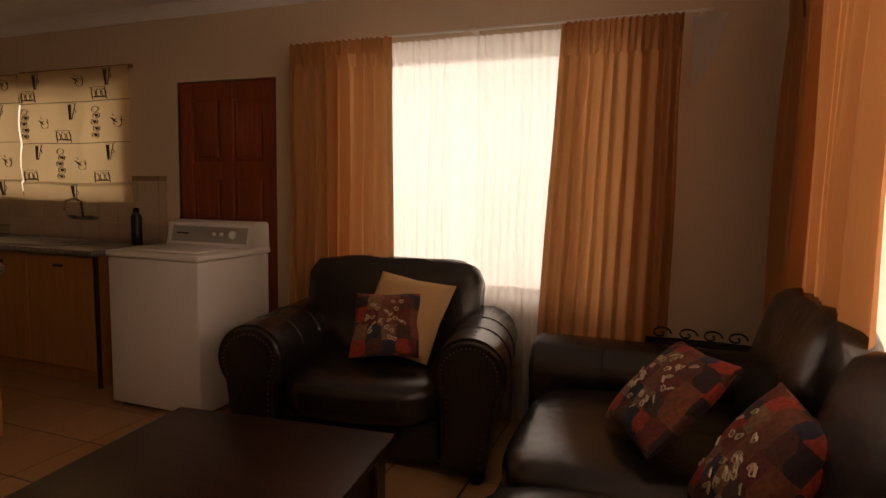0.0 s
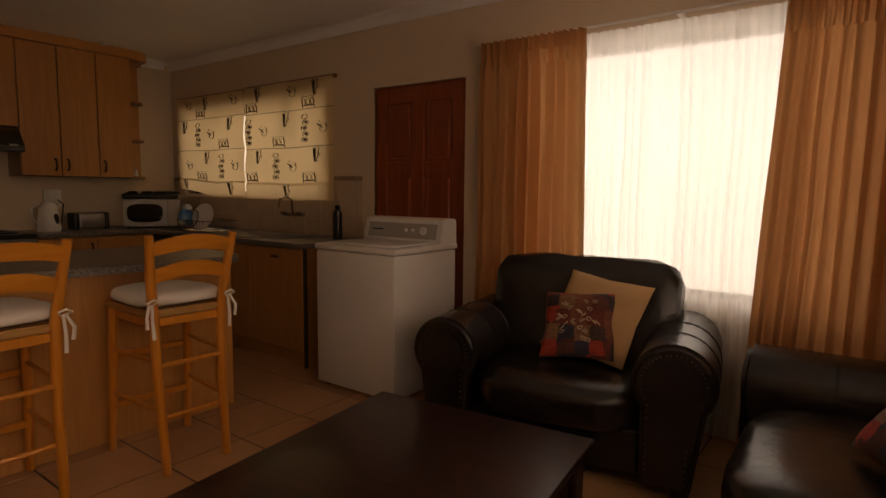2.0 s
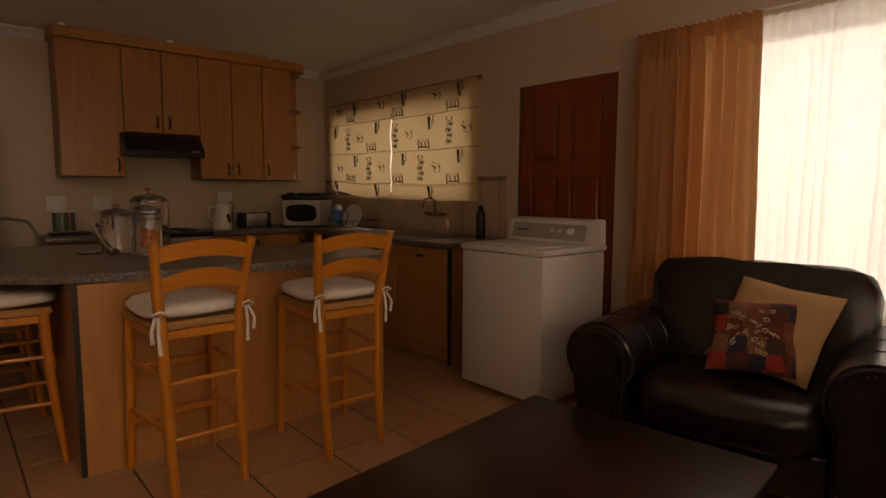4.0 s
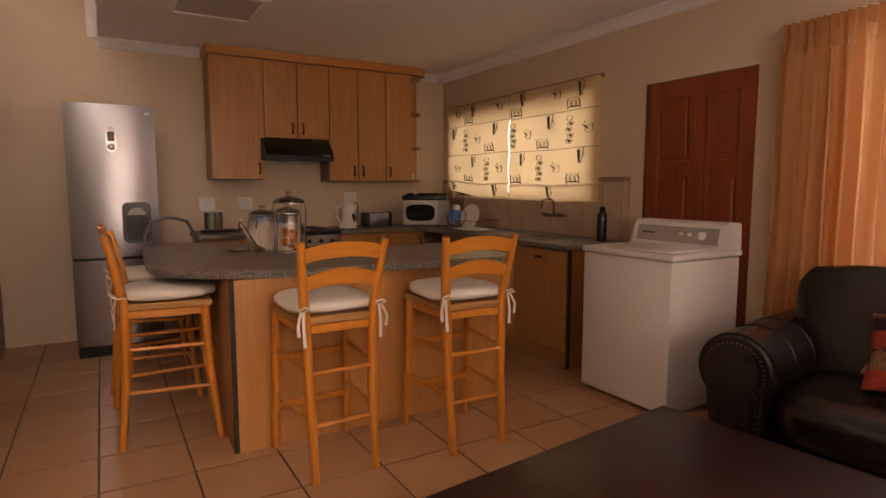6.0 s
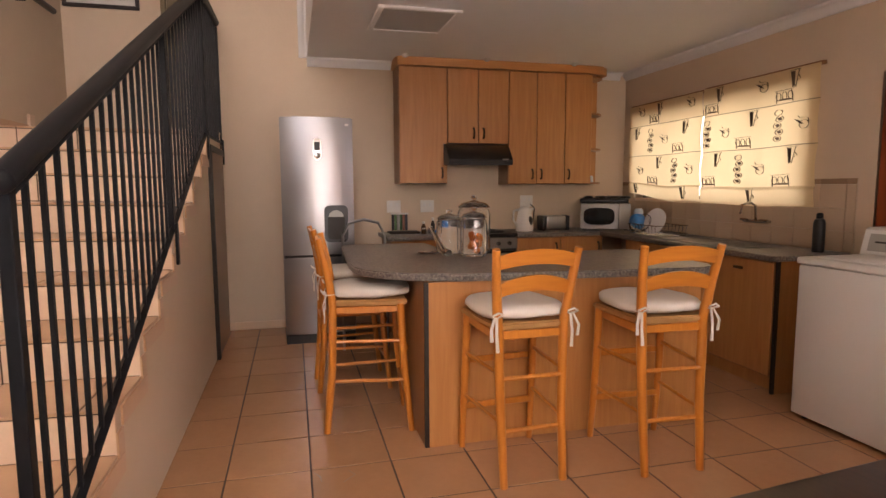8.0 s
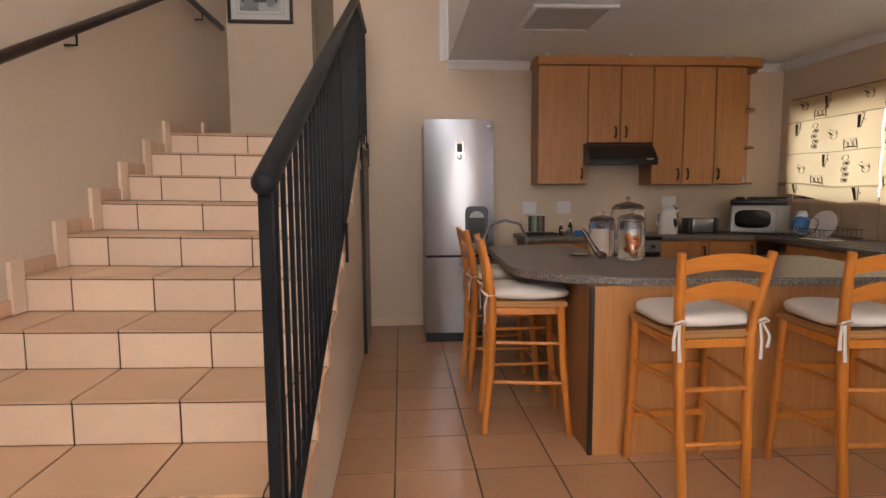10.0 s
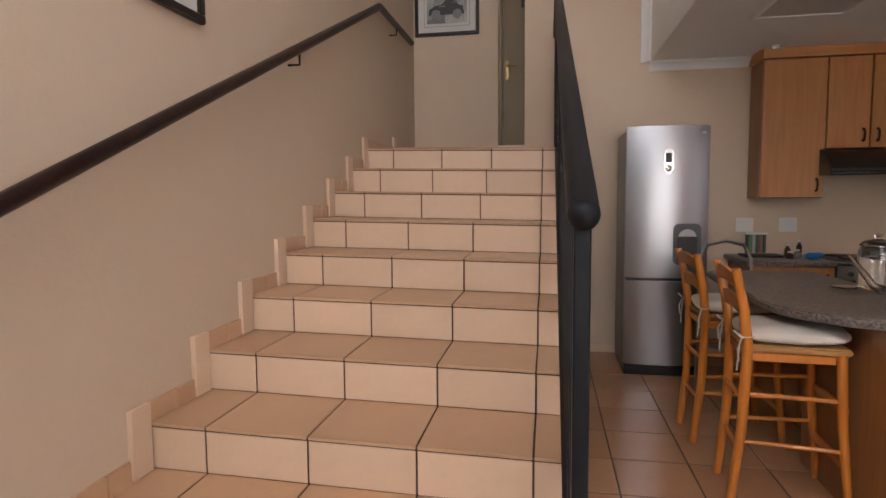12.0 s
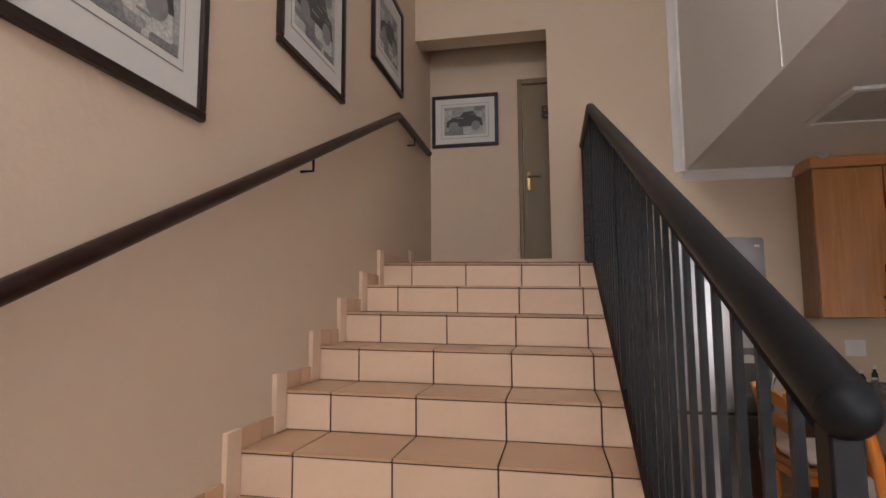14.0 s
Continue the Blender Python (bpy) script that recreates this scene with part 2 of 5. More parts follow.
def lathe(bm, profile, n=20, m=None):
    """Turns (radius, height) pairs round z."""
    rings = []
    for r, z in profile:
        ring = [bm.verts.new((r * math.cos(2 * math.pi * k / n), r * math.sin(2 * math.pi * k / n), z)) for k in range(n)]
        rings.append(ring)
    for a, b in zip(rings, rings[1:]):
        for k in range(n):
            bm.faces.new((a[k], a[(k + 1) % n], b[(k + 1) % n], b[k]))
    for ring, flip in ((rings[0], True), (rings[-1], False)):
        bm.faces.new(ring[::-1] if flip else ring)
    if m is not None:
        bmesh.ops.transform(bm, matrix=m, verts=[v for ring in rings for v in ring])


def tube(bm, pts, radius, n=8, flat=1.0):
    """A round bar through pts; radius may be a list."""
    pts = [Vector(p) for p in pts]
    rad = radius if isinstance(radius, (list, tuple)) else [radius] * len(pts)
    rings = []
    for i, p in enumerate(pts):
        d = (pts[min(i + 1, len(pts) - 1)] - pts[max(i - 1, 0)]).normalized()
        up = Vector((0, 0, 1)) if abs(d.z) < 0.9 else Vector((1, 0, 0))
        a = d.cross(up).normalized()
        b = a.cross(d).normalized()
        rings.append([bm.verts.new(p + rad[i] * (a * math.cos(2 * math.pi * k / n) + b * flat * math.sin(2 * math.pi * k / n))) for k in range(n)])
    for a, b in zip(rings, rings[1:]):
        for k in range(n):
            bm.faces.new((a[k], a[(k + 1) % n], b[(k + 1) % n], b[k]))
    bm.faces.new(rings[0][::-1])
    bm.faces.new(rings[-1])


def prism(bm, outline, axis, a, b):
    """An outline of 2D points drawn out along an axis from a to b."""
    def at(p, d):
        return {"x": (d, p[0], p[1]), "y": (p[0], d, p[1]), "z": (p[0], p[1], d)}[axis]
    lo, hi = [bm.verts.new(at(p, a)) for p in outline], [bm.verts.new(at(p, b)) for p in outline]
    n = len(outline)
    for k in range(n):
        bm.faces.new((lo[k], lo[(k + 1) % n], hi[(k + 1) % n], hi[k]))
    bm.faces.new(lo[::-1])
    bm.faces.new(hi)
    bmesh.ops.recalc_face_normals(bm, faces=bm.faces)


def blob(bm, w, d, h, power=3.0, n=14, m=None, crease=0.0):
    """A stuffed cushion: a superellipsoid of full size w, d, h, slightly creased."""
    r = bmesh.ops.create_uvsphere(bm, u_segments=n * 2, v_segments=n, radius=1)
    for v in r["verts"]:
        c = v.co
        q = (abs(c.x) ** power + abs(c.y) ** power + abs(c.z) ** power) ** (1 / power)
        p = Vector((c.x / q * w / 2, c.y / q * d / 2, c.z / q * h / 2))
        if crease:
            p += noise.noise_vector(p * 9) * crease
        v.co = p
    if m is not None:
        bmesh.ops.transform(bm, matrix=m, verts=r["verts"])


def mesh_from(name, bm, mat, smooth=True, angle=0.7):
    bm.normal_update()
    for f in bm.faces:
        f.smooth = smooth
    for e in bm.edges:
        if len(e.link_faces) == 2 and e.calc_face_angle(0) > angle:
            e.smooth = False
    me = bpy.data.meshes.new(name)
    bm.to_mesh(me)
    bm.free()
    me.materials.append(mat)
    return me


def part(name, bm, mat, parent=None, label="", smooth=True):
    ob = new(name, mesh_from(name, bm, mat, smooth))
    ob.parent = parent
    if label:
        tagged(ob, label)
    return ob


def bm_box(*args, **kw):
    bm = bmesh.new()
    box(bm, *args, **kw)
    return bm


def thing(name, label, category, at=(0, 0, 0), rz=0, group=""):
    ob = new(name)
    ob.empty_display_size = 0.1
    ob.matrix_world = pose(*at, 0, 0, rz)
    return tagged(ob, label, category, group)


def structure(name, bm, mat, label="", smooth=True):
    return tagged(part(name, bm, mat, None, label, smooth), kind="structure")


# ---- the shell ----
XW, XE, YN, YS, ZC, ZTOP = -3.945, 2.78, 6.01, 0.44, 2.54, 5.0
YSLAB = 2.66
STEP, GOING, RX1 = 0.166, 0.3635, 0.706          # rise, going, first riser


def tread_z(n):
    """Top of the n-th step; the first rise is a low one."""
    return n * STEP - 0.04 if n > 0 else 0.0


LAND = tread_z(11) + 0.085


def lean(y):
    """The flight dips slightly towards its open side."""
    return -0.008 - 0.021 * (y - 0.45)


def riser_x(n):
    return RX1 - GOING * (n - 1)


bm = bm_box(XW - 1.6, XE + 0.3, YS - 0.3, YN + 0.3, -0.25, -0.0025)
floor = structure("floor", bm, GROUT, "tiled floor of square tan ceramic tiles with dark joints")
bm = bm_box(-300, 300, -300, 300, -0.5, -0.3)
structure("ground", bm, SOIL, "bare garden ground outside the house")


def wall_with_holes(name, axis, at, thick, a0, a1, z0, z1, holes, mat=WALL, label="cream painted plaster wall"):
    """A wall along x or y with rectangular openings (a0, a1, z0, z1) through it."""
    bm = bmesh.new()
    cuts = sorted({a0, a1, *[h[0] for h in holes], *[h[1] for h in holes]})
    for c0, c1 in zip(cuts, cuts[1:]):
        spans, mid = [(z0, z1)], (c0 + c1) / 2
        for h in holes:
            if h[0] < mid < h[1]:
                spans = [s for z in spans for s in ((z[0], h[2]), (h[3], z[1])) if s[1] - s[0] > 1e-6]
        for lo, hi in spans:
            if axis == "x":
                box(bm, c0, c1, at, at + thick, lo, hi)
            else:
                box(bm, at, at + thick, c0, c1, lo, hi)
    bmesh.ops.remove_doubles(bm, verts=bm.verts, dist=1e-5)
    return structure(name, bm, mat, label)


NWIN = (0.28, 1.90, 0.70, 2.13)
KWIN = (-3.72, -1.60, 1.20, 2.02)
EWIN = (0.90, 5.3, 0.25, 2.15)
# unseen upper opening, added to let in the stairwell fill
UWIN = (0.80, 2.40, 3.05, 4.35)
DOOR = (-1.085, -0.261, 0.0, 2.03)
wall_with_holes("wall_north", "x", YN, 0.25, XW - 0.25, XE + 0.25, -0.3, ZTOP, [NWIN, KWIN, DOOR])
wall_with_holes("wall_east", "y", XE, 0.25, YS, YN, -0.3, ZTOP, [EWIN, UWIN])
wall_with_holes("wall_west", "y", XW, -0.22, YS, YN, -0.3, ZTOP, [(YS, 1.60, LAND, 3.86)])
wall_with_holes("wall_south", "x", YS, -0.25, -4.9, XE + 0.25, -0.3, ZTOP, [])
wall_with_holes("wall_landing", "y", -4.60, -0.2, YS, 2.9, -0.3, ZTOP, [])
wall_with_holes("wall_passage", "x", 2.9, 0.2, -4.8, XW - 0.22, -0.3, ZTOP, [])
wall_with_holes("wall_upper", "x", YSLAB, 0.2, XW, XE, ZC + 0.02, ZTOP, [], WHITE, "white painted bulkhead wall above the kitchen ceiling")
structure("ceiling", bm_box(XW, XE, YSLAB, YN, ZC, ZC + 0.02), WHITE, "white painted ceiling")
structure("ceiling_upper", bm_box(-4.9, XE + 0.25, YS - 0.25, YN + 0.25, ZTOP, ZTOP + 0.2), WHITE, "white painted ceiling")
structure("landing_floor", bm_box(-4.60, XW - 0.002, YS, 2.9, LAND - 0.15, LAND), TREADTILE, "tan tiled landing floor")

bm = bmesh.new()
PROFILE = [(0, 0), (0.075, 0), (0.07, -0.018), (0.03, -0.035), (0.012, -0.07), (0, -0.075)]
prism(bm, [(YN - a, ZC + b) for a, b in PROFILE], "x", XW, XE)
structure("cornice", bm, WHITE, "white plaster ceiling cornice")
bm = bmesh.new()
prism(bm, [(XW + a, ZC + b) for a, b in PROFILE], "y", YSLAB, YN - 0.08)
structure("cornice", bm, WHITE, "white plaster ceiling cornice")
bm = bmesh.new()
prism(bm, [(XW + a, YSLAB + b) for a, b in PROFILE], "z", ZC, ZTOP)
structure("cornice", bm, WHITE, "white plaster corner moulding")
bm = bm_box(XW, XW + 0.012, 1.86, 3.3, 0.0, 0.075, bevel=0.003)
structure("baseboard", bm, STEPTILE, "tan tile skirting")
bm = bm_box(-0.2, XE, YN - 0.012, YN, 0.0, 0.075, bevel=0.003)
structure("baseboard", bm, STEPTILE, "tan tile skirting")

# cable on the bulkhead wall
cord = thing("wall_cable", "thin white cable clipped to the white bulkhead wall", "cable", (-1.88, YSLAB, ZC))
bm = bmesh.new()
tube(bm, [(0.0, -0.004, 0.01), (-0.006, -0.004, 0.15), (-0.014, -0.004, 0.32), (-0.02, -0.004, 0.7), (-0.02, -0.004, ZTOP - ZC)], 0.004, 6)
part("flex", bm, PLASTIC, cord)

# ceiling hatch
hatch = thing("ceiling_hatch", "painted grey timber loft hatch in the kitchen ceiling", "hatch", (-2.48, 3.37, ZC))
part("panel", bm_box(-0.26, 0.26, -0.25, 0.25, -0.012, -0.002, bevel=0.002), material("hatch_paint", (0.52, 0.50, 0.49), 0.7, vary=0.06), hatch)
for a, b, c, d in ((-0.30, 0.30, -0.29, -0.25), (-0.30, 0.30, 0.25, 0.29), (-0.30, -0.26, -0.25, 0.25), (0.26, 0.30, -0.25, 0.25)):
    part("trim", bm_box(a, b, c, d, -0.02, -0.001, bevel=0.004), WHITE, hatch)


# ---- windows ----
def window(name, hole, wall_axis, at, divisions, label):
    a0, a1, z0, z1 = hole
    w = tagged(new(name), label, kind="structure")

    def add(nm, p, q, r, s, d0, d1, mat):
        bm = bm_box(p, q, at + d0, at + d1, r, s, bevel=0.003) if wall_axis == "x" else bm_box(at + d0, at + d1, p, q, r, s, bevel=0.003)
        return part(nm, bm, mat, w)
    for p, q, r, s in ((a0, a0 + 0.05, z0, z1), (a1 - 0.05, a1, z0, z1), (a0 + 0.05, a1 - 0.05, z0, z0 + 0.05), (a0 + 0.05, a1 - 0.05, z1 - 0.05, z1)):
        add("window_frame", p, q, r, s, 0.10, 0.15, BRONZE)
    for k in range(1, divisions):
        c = a0 + (a1 - a0) * k / divisions
        add("mullion", c - 0.02, c + 0.02, z0 + 0.05, z1 - 0.05, 0.10, 0.15, BRONZE)
    add("window_sill", a0, a1, z0, z0 + 0.02, 0.0, 0.098, STEPTILE)
    for k in range(divisions):
        c0, c1 = a0 + (a1 - a0) * k / divisions + 0.05, a0 + (a1 - a0) * (k + 1) / divisions - 0.05
        pane = add("pane", c0, c1, z0 + 0.05, z1 - 0.05, 0.122, 0.127, GLASS)
        pane.visible_shadow = False
    return w


window("window_1", NWIN, "x", YN, 1, "bronze framed living room window with clear panes")
window("window_2", KWIN, "x", YN, 4, "bronze framed kitchen window")
window("window_3", EWIN, "y", XE, 4, "bronze framed sliding window")
window("window_4", UWIN, "y", XE, 2, "added unseen high window that lights the stairwell, bronze framed")

# ---- panelled back door ----
door = tagged(new("door_1"), "dark red-brown six-panel wooden back door, closed", kind="structure")
bm = bmesh.new()
dx0, dx1 = DOOR[0] + 0.004, DOOR[1] - 0.004
rows = ((0.0, 0.18), (0.62, 0.74), (1.36, 1.48), (1.90, 2.026))
cols = ((0, 0.105), (0.355, 0.455), (0.71, 0.816))
for c0, c1 in cols:
    box(bm, dx0 + c0, dx0 + c1, YN + 0.012, YN + 0.055, 0.004, 2.026, bevel=0.003)
for r0, r1 in rows:
    for (a, b), (c, d) in zip(cols, cols[1:]):
        box(bm, dx0 + b, dx0 + c, YN + 0.014, YN + 0.054, max(r0, 0.004), r1, bevel=0.002)
part("door_leaf", bm, MAHOGANY, door)
for (a, r0), (b, r1) in zip(rows, rows[1:]):
    for (p, q), (s, u) in zip(cols, cols[1:]):
        bm = bmesh.new()
        box(bm, dx0 + q, dx0 + s, YN + 0.032, YN + 0.045, r0, r1)
        box(bm, dx0 + q + 0.03, dx0 + s - 0.03, YN + 0.018, YN + 0.034, r0 + 0.03, r1 - 0.03, bevel=0.012)
        part("door_panel", bm, MAHOGANY, door)
part("door_lining", bm_box(DOOR[0], DOOR[1], YN + 0.056, YN + 0.09, 0, 2.03), MAHOGANY, door)


# ---- stairs ----
YR = 1.880
stairs = tagged(new("staircase"), "straight staircase in tan tiles, cream on lit risers, with dark joints", "staircase", kind="structure")
bm = bmesh.new()
outline = [(riser_x(1), -0.01)]
for n in range(1, 12):
    outline += [(riser_x(n), tread_z(n) - 0.004), (riser_x(n + 1) if n < 11 else XW, tread_z(n) - 0.004)]
outline.append((XW, -0.01))
body_outline = [(a - 0.004, b) if b > 0 else (a - (0.004 if a > 0 else 0), b) for a, b in outline]
prism(bm, body_outline, "y", YS, YR - 0.004)
for v in bm.verts:
    v.co.z += lean(v.co.y) if v.co.z > 0 else 0
part("stair_body", bm, GROUT, stairs, smooth=False)
bm = bmesh.new()
prism(bm, body_outline, "y", YR - 0.004, YR)
for v in bm.verts:
    v.co.z += lean(v.co.y) if v.co.z > 0 else 0
part("stair_side", bm, WALL, stairs, "cream plastered side of the stairs", smooth=False)
bm = bm_box(XW - 0.002, XW + 0.148, YS, YR, tread_z(11) - 0.06, LAND - 0.004)
for v in bm.verts:
    v.co.z += lean(v.co.y)
part("top_step", bm, GROUT, stairs)

# ---- under-stair cupboard door ----
door = tagged(new("door_2"), "plain brown cupboard door under the stairs", kind="structure")
part("door_leaf", bm_box(-3.78, -3.02, YR + 0.001, YR + 0.022, 0.01, 1.62, bevel=0.003), wood("cupboard_brown", (0.22, 0.09, 0.035), (0.15, 0.06, 0.022)), door)
part("door_frame", bm_box(-3.02, -2.97, YR + 0.001, YR + 0.03, 0.0, 1.67, bevel=0.003), EDGE, door)
part("door_frame", bm_box(-3.78, -3.02, YR + 0.001, YR + 0.03, 1.62, 1.67, bevel=0.003), EDGE, door)

# ---- landing door ----
door = tagged(new("door_3"), "khaki painted flush door on the landing, closed", kind="structure")
DX = -4.60
part("door_leaf", bm_box(DX + 0.002, DX + 0.02, 1.36, 2.14, LAND, 3.62, bevel=0.003), KHAKI, door)
part("door_frame", bm_box(DX + 0.002, DX + 0.045, 1.31, 1.355, LAND, 3.68, bevel=0.006), KHAKI, door)
part("door_frame", bm_box(DX + 0.002, DX + 0.045, 1.355, 2.2, 3.625, 3.68, bevel=0.006), KHAKI, door)
plate = part("lock_plate", bm_box(DX + 0.02, DX + 0.027, 1.385, 1.42, 2.58, 2.76, bevel=0.003), BRASS, door, "brass lever plate")
bm = bmesh.new()
tube(bm, [(DX + 0.027, 1.40, 2.71), (DX + 0.06, 1.40, 2.71), (DX + 0.065, 1.47, 2.71), (DX + 0.06, 1.51, 2.705)], 0.008)
part("door_handle", bm, BRASS, door, "brass lever handle")
sign = thing("door_sign", "small dark door sign with pale letters", "sign", (DX + 0.021, 1.60, 3.33))
part("board", bm_box(0, 0.012, -0.06, 0.07, -0.06, 0.07, bevel=0.003), FRAMEWOOD, sign)
for a, b, c, d in ((-0.04, 0.05, 0.02, 0.026), (-0.04, 0.05, 0.044, 0.05), (-0.04, -0.033, 0.026, 0.044), (-0.035, 0.05, -0.03, -0.022), (0.0, 0.008, -0.05, -0.03)):
    part("lettering", bm_box(0.012, 0.014, a, b, c, d), BRASS, sign)


# ---- stair railing ----
rail = thing("stair_railing", "black iron stair balustrade with a round handrail and upright bars", "railing", (0, 0, 0))
YB = 1.875
SL = 0.4457


def rail_z(x, low):
    return (0.435 if low else 1.475) - SL * x


bm = bmesh.new()
tube(bm, [(0.27, YB + 0.001, rail_z(0.27, False)), (-2.93, YB + 0.001, rail_z(-2.93, False)), (-3.9, YB + 0.001, rail_z(-2.95, False) + 0.01)], 0.0312, 14)
bmesh.ops.create_uvsphere(bm, u_segments=14, v_segments=10, radius=0.0312, matrix=pose(0.268, YB + 0.001, rail_z(0.268, False)))
part("handrail", bm, IRON, rail, "thick round black handrail with a rounded end")
bm = bmesh.new()
tube(bm, [(0.25, YB, rail_z(0.25, False) - 0.05), (-2.93, YB, rail_z(-2.93, False) - 0.05)], 0.012, 4)
part("top_bar", bm, IRON, rail)
bm = bmesh.new()
tube(bm, [(0.25, YB, rail_z(0.25, True)), (-2.93, YB, rail_z(-2.93, True)), (-3.9, YB, rail_z(-2.93, True) + 0.01)], 0.019, 4)
part("bottom_bar", bm, IRON, rail)
for x in (0.25, -1.55, -2.93, -3.88):
    xx = max(x, -2.93)
    foot = tread_z(2) + lean(YB) + 0.001 if x > 0 else rail_z(xx, True) - 0.012
    part("post", bm_box(x - 0.018, x + 0.018, YB - 0.016, YB + 0.016, foot, rail_z(xx, False) - 0.02, bevel=0.003), IRON, rail)
    if x < 0:
        part("bracket", bm_box(x - 0.02, x + 0.02, YR + 0.011, YR + 0.025, rail_z(xx, True) - 0.19, rail_z(xx, True) + 0.03, bevel=0.003), IRON, rail)
for k in range(1, 40):
    x = 0.25 - 0.105 * k
    if x < -3.84:
        break
    if min(abs(x + 1.55), abs(x + 2.93)) < 0.035:
        continue
    xx = max(x, -2.93)
    bm = bm_box(x - 0.0068, x + 0.0068, YB - 0.0068, YB + 0.0068, rail_z(xx, True), rail_z(xx, False) - 0.02)
    part("baluster", bm, IRON, rail)
wallrail = thing("wall_handrail", "dark round handrail on brackets along the stair wall", "handrail", (0, 0, 0))
bm = bmesh.new()
YH = YS + 0.065
tube(bm, [(0.55, YH, 2.89 - 0.456 * 3.68), (-3.13, YH, 2.89), (-3.17, YH, 2.895), (-4.22, YH, 2.895)], 0.027, 12)
part("rail", bm, DARKWOOD, wallrail)
for x, z in ((0.2, 2.90 - 0.459 * 3.33), (-1.6, 2.90 - 0.459 * 1.53), (-3.65, 2.905)):
    bm = bmesh.new()
    tube(bm, [(x, YS, z - 0.09), (x, YH, z - 0.09), (x, YH, z - 0.02)], 0.007)
    part("bracket", bm, IRON, wallrail)


# ---- pictures ----
def picture(at, rz, w, h, seed, label):
    """A framed vintage motor-car print; it hangs on a wall with its back at y = 0, facing -y."""
    p = thing("framed_picture", label, "picture", at, rz, "framed prints by the stairs")
    f = 0.035
    for a, b, c, d in ((-w / 2, w / 2, -h / 2, -h / 2 + f), (-w / 2, w / 2, h / 2 - f, h / 2), (-w / 2, -w / 2 + f, -h / 2 + f, h / 2 - f), (w / 2 - f, w / 2, -h / 2 + f, h / 2 - f)):
        part("frame", bm_box(a, b, -0.028, 0, c, d, bevel=0.005), FRAMEWOOD, p)
    part("mount", bm_box(-w / 2 + f, w / 2 - f, -0.012, -0.002, -h / 2 + f, h / 2 - f), MATBOARD, p, "white card mount")
    iw, ih = w * 0.31, h * 0.27
    part("keyline", bm_box(-iw - 0.03, iw + 0.03, -0.0135, -0.0121, -ih - 0.03, ih + 0.03), PRINTMID, p)
    part("inner_mount", bm_box(-iw - 0.026, iw + 0.026, -0.0145, -0.0136, -ih - 0.026, ih + 0.026), MATBOARD, p)
    pr = part("print", bm_box(-iw, iw, -0.016, -0.0146, -ih, ih), PRINT, p, "grey vintage motor-car print")
    rnd = random.Random(seed)
    s = iw / 0.21
    bm = bmesh.new()
    o = [(-0.19, -0.06), (-0.185, 0.0), (-0.12, 0.035), (-0.05, 0.045), (-0.01, 0.09), (0.09, 0.095), (0.12, 0.04), (0.17, 0.02), (0.185, -0.06)]
    prism(bm, [(a * s, b * s) for a, b in o], "y", -0.0168, -0.0161)
    part("motor_car", bm, PRINTDARK, pr)
    for c in (-0.115, 0.11):
        bm = bmesh.new()
        lathe(bm, [(0.048 * s, 0), (0.048 * s, 0.0006), (0.03 * s, 0.0008)], 18, pose(c * s, -0.017, -0.055 * s, 90))
        part("wheel", bm, PRINTMID, pr)
    for k in range(9):
        bm = bmesh.new()
        x, z, l = rnd.uniform(-0.17, 0.1) * s, rnd.uniform(-0.11, 0.1) * s, rnd.uniform(0.03, 0.09) * s
        box(bm, x, x + l, -0.0186, -0.018, z, z + rnd.uniform(0.004, 0.012))
        part("pencil_stroke", bm, PRINTMID, pr)
    return p


BLACKFRAMED = "dark framed vintage car print"
picture((-0.42, YS, 2.435), 180, 0.76, 0.70, 1, BLACKFRAMED + ", hanging lowest on the stair wall")
picture((-1.72, YS, 2.97), 180, 0.80, 0.70, 2, BLACKFRAMED + ", hanging midway up the stair wall")
picture((-3.05, YS, 3.49), 180, 0.78, 0.70, 3, BLACKFRAMED + ", highest on the stair wall")
picture((DX, 0.79, 3.31), 90, 0.66, 0.53, 4, BLACKFRAMED + ", hanging on the landing wall")


# ---- kitchen units ----
def handle(parent, at, m):
    """A bow handle, drawn along local z on a front that faces -y."""
    bm = bmesh.new()
    tube(bm, [(0, 0, -0.045), (0, -0.022, -0.035), (0, -0.026, 0), (0, -0.022, 0.035), (0, 0, 0.045)], [0.011, 0.008, 0.009, 0.008, 0.011], 8)
    bmesh.ops.transform(bm, matrix=Matrix.Translation(at) @ m, verts=bm.verts)
    return part("handle", bm, BRONZE, parent, "bronze bow handle")


XF = -3.655
FACEX = pose(0, 0, 0, 0, 0, 90)


def wall_unit(y0, y1, z0, z1, doors, label):
    """A wall cabinet on the west wall; doors: (y0, y1, handle y)."""
    c = thing("wall_cabinet", label, "cabinet", (XW, (y0 + y1) / 2, z0), 0, "kitchen wall cabinets")
    off = (y0 + y1) / 2
    body = bm_box(0.002, XF - XW - 0.02, y0 - off + 0.001, y1 - off - 0.001, 0, z1 - z0)
    part("body", body, EDGE if doors else BEECH, c)
    for a, b in ((y0, y0 + 0.016), (y1 - 0.016, y1)):
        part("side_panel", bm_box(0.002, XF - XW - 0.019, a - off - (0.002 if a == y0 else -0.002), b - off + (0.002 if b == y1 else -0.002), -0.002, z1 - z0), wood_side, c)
    for a, b, hy in doors:
        d = part("door", bm_box(XF - XW - 0.018, XF - XW, a - off + 0.004, b - off - 0.004, 0.004, z1 - z0 - 0.004, bevel=0.003), BEECH, c)
        handle(d, (XF - XW, hy - off, 0.10), FACEX)
    return c


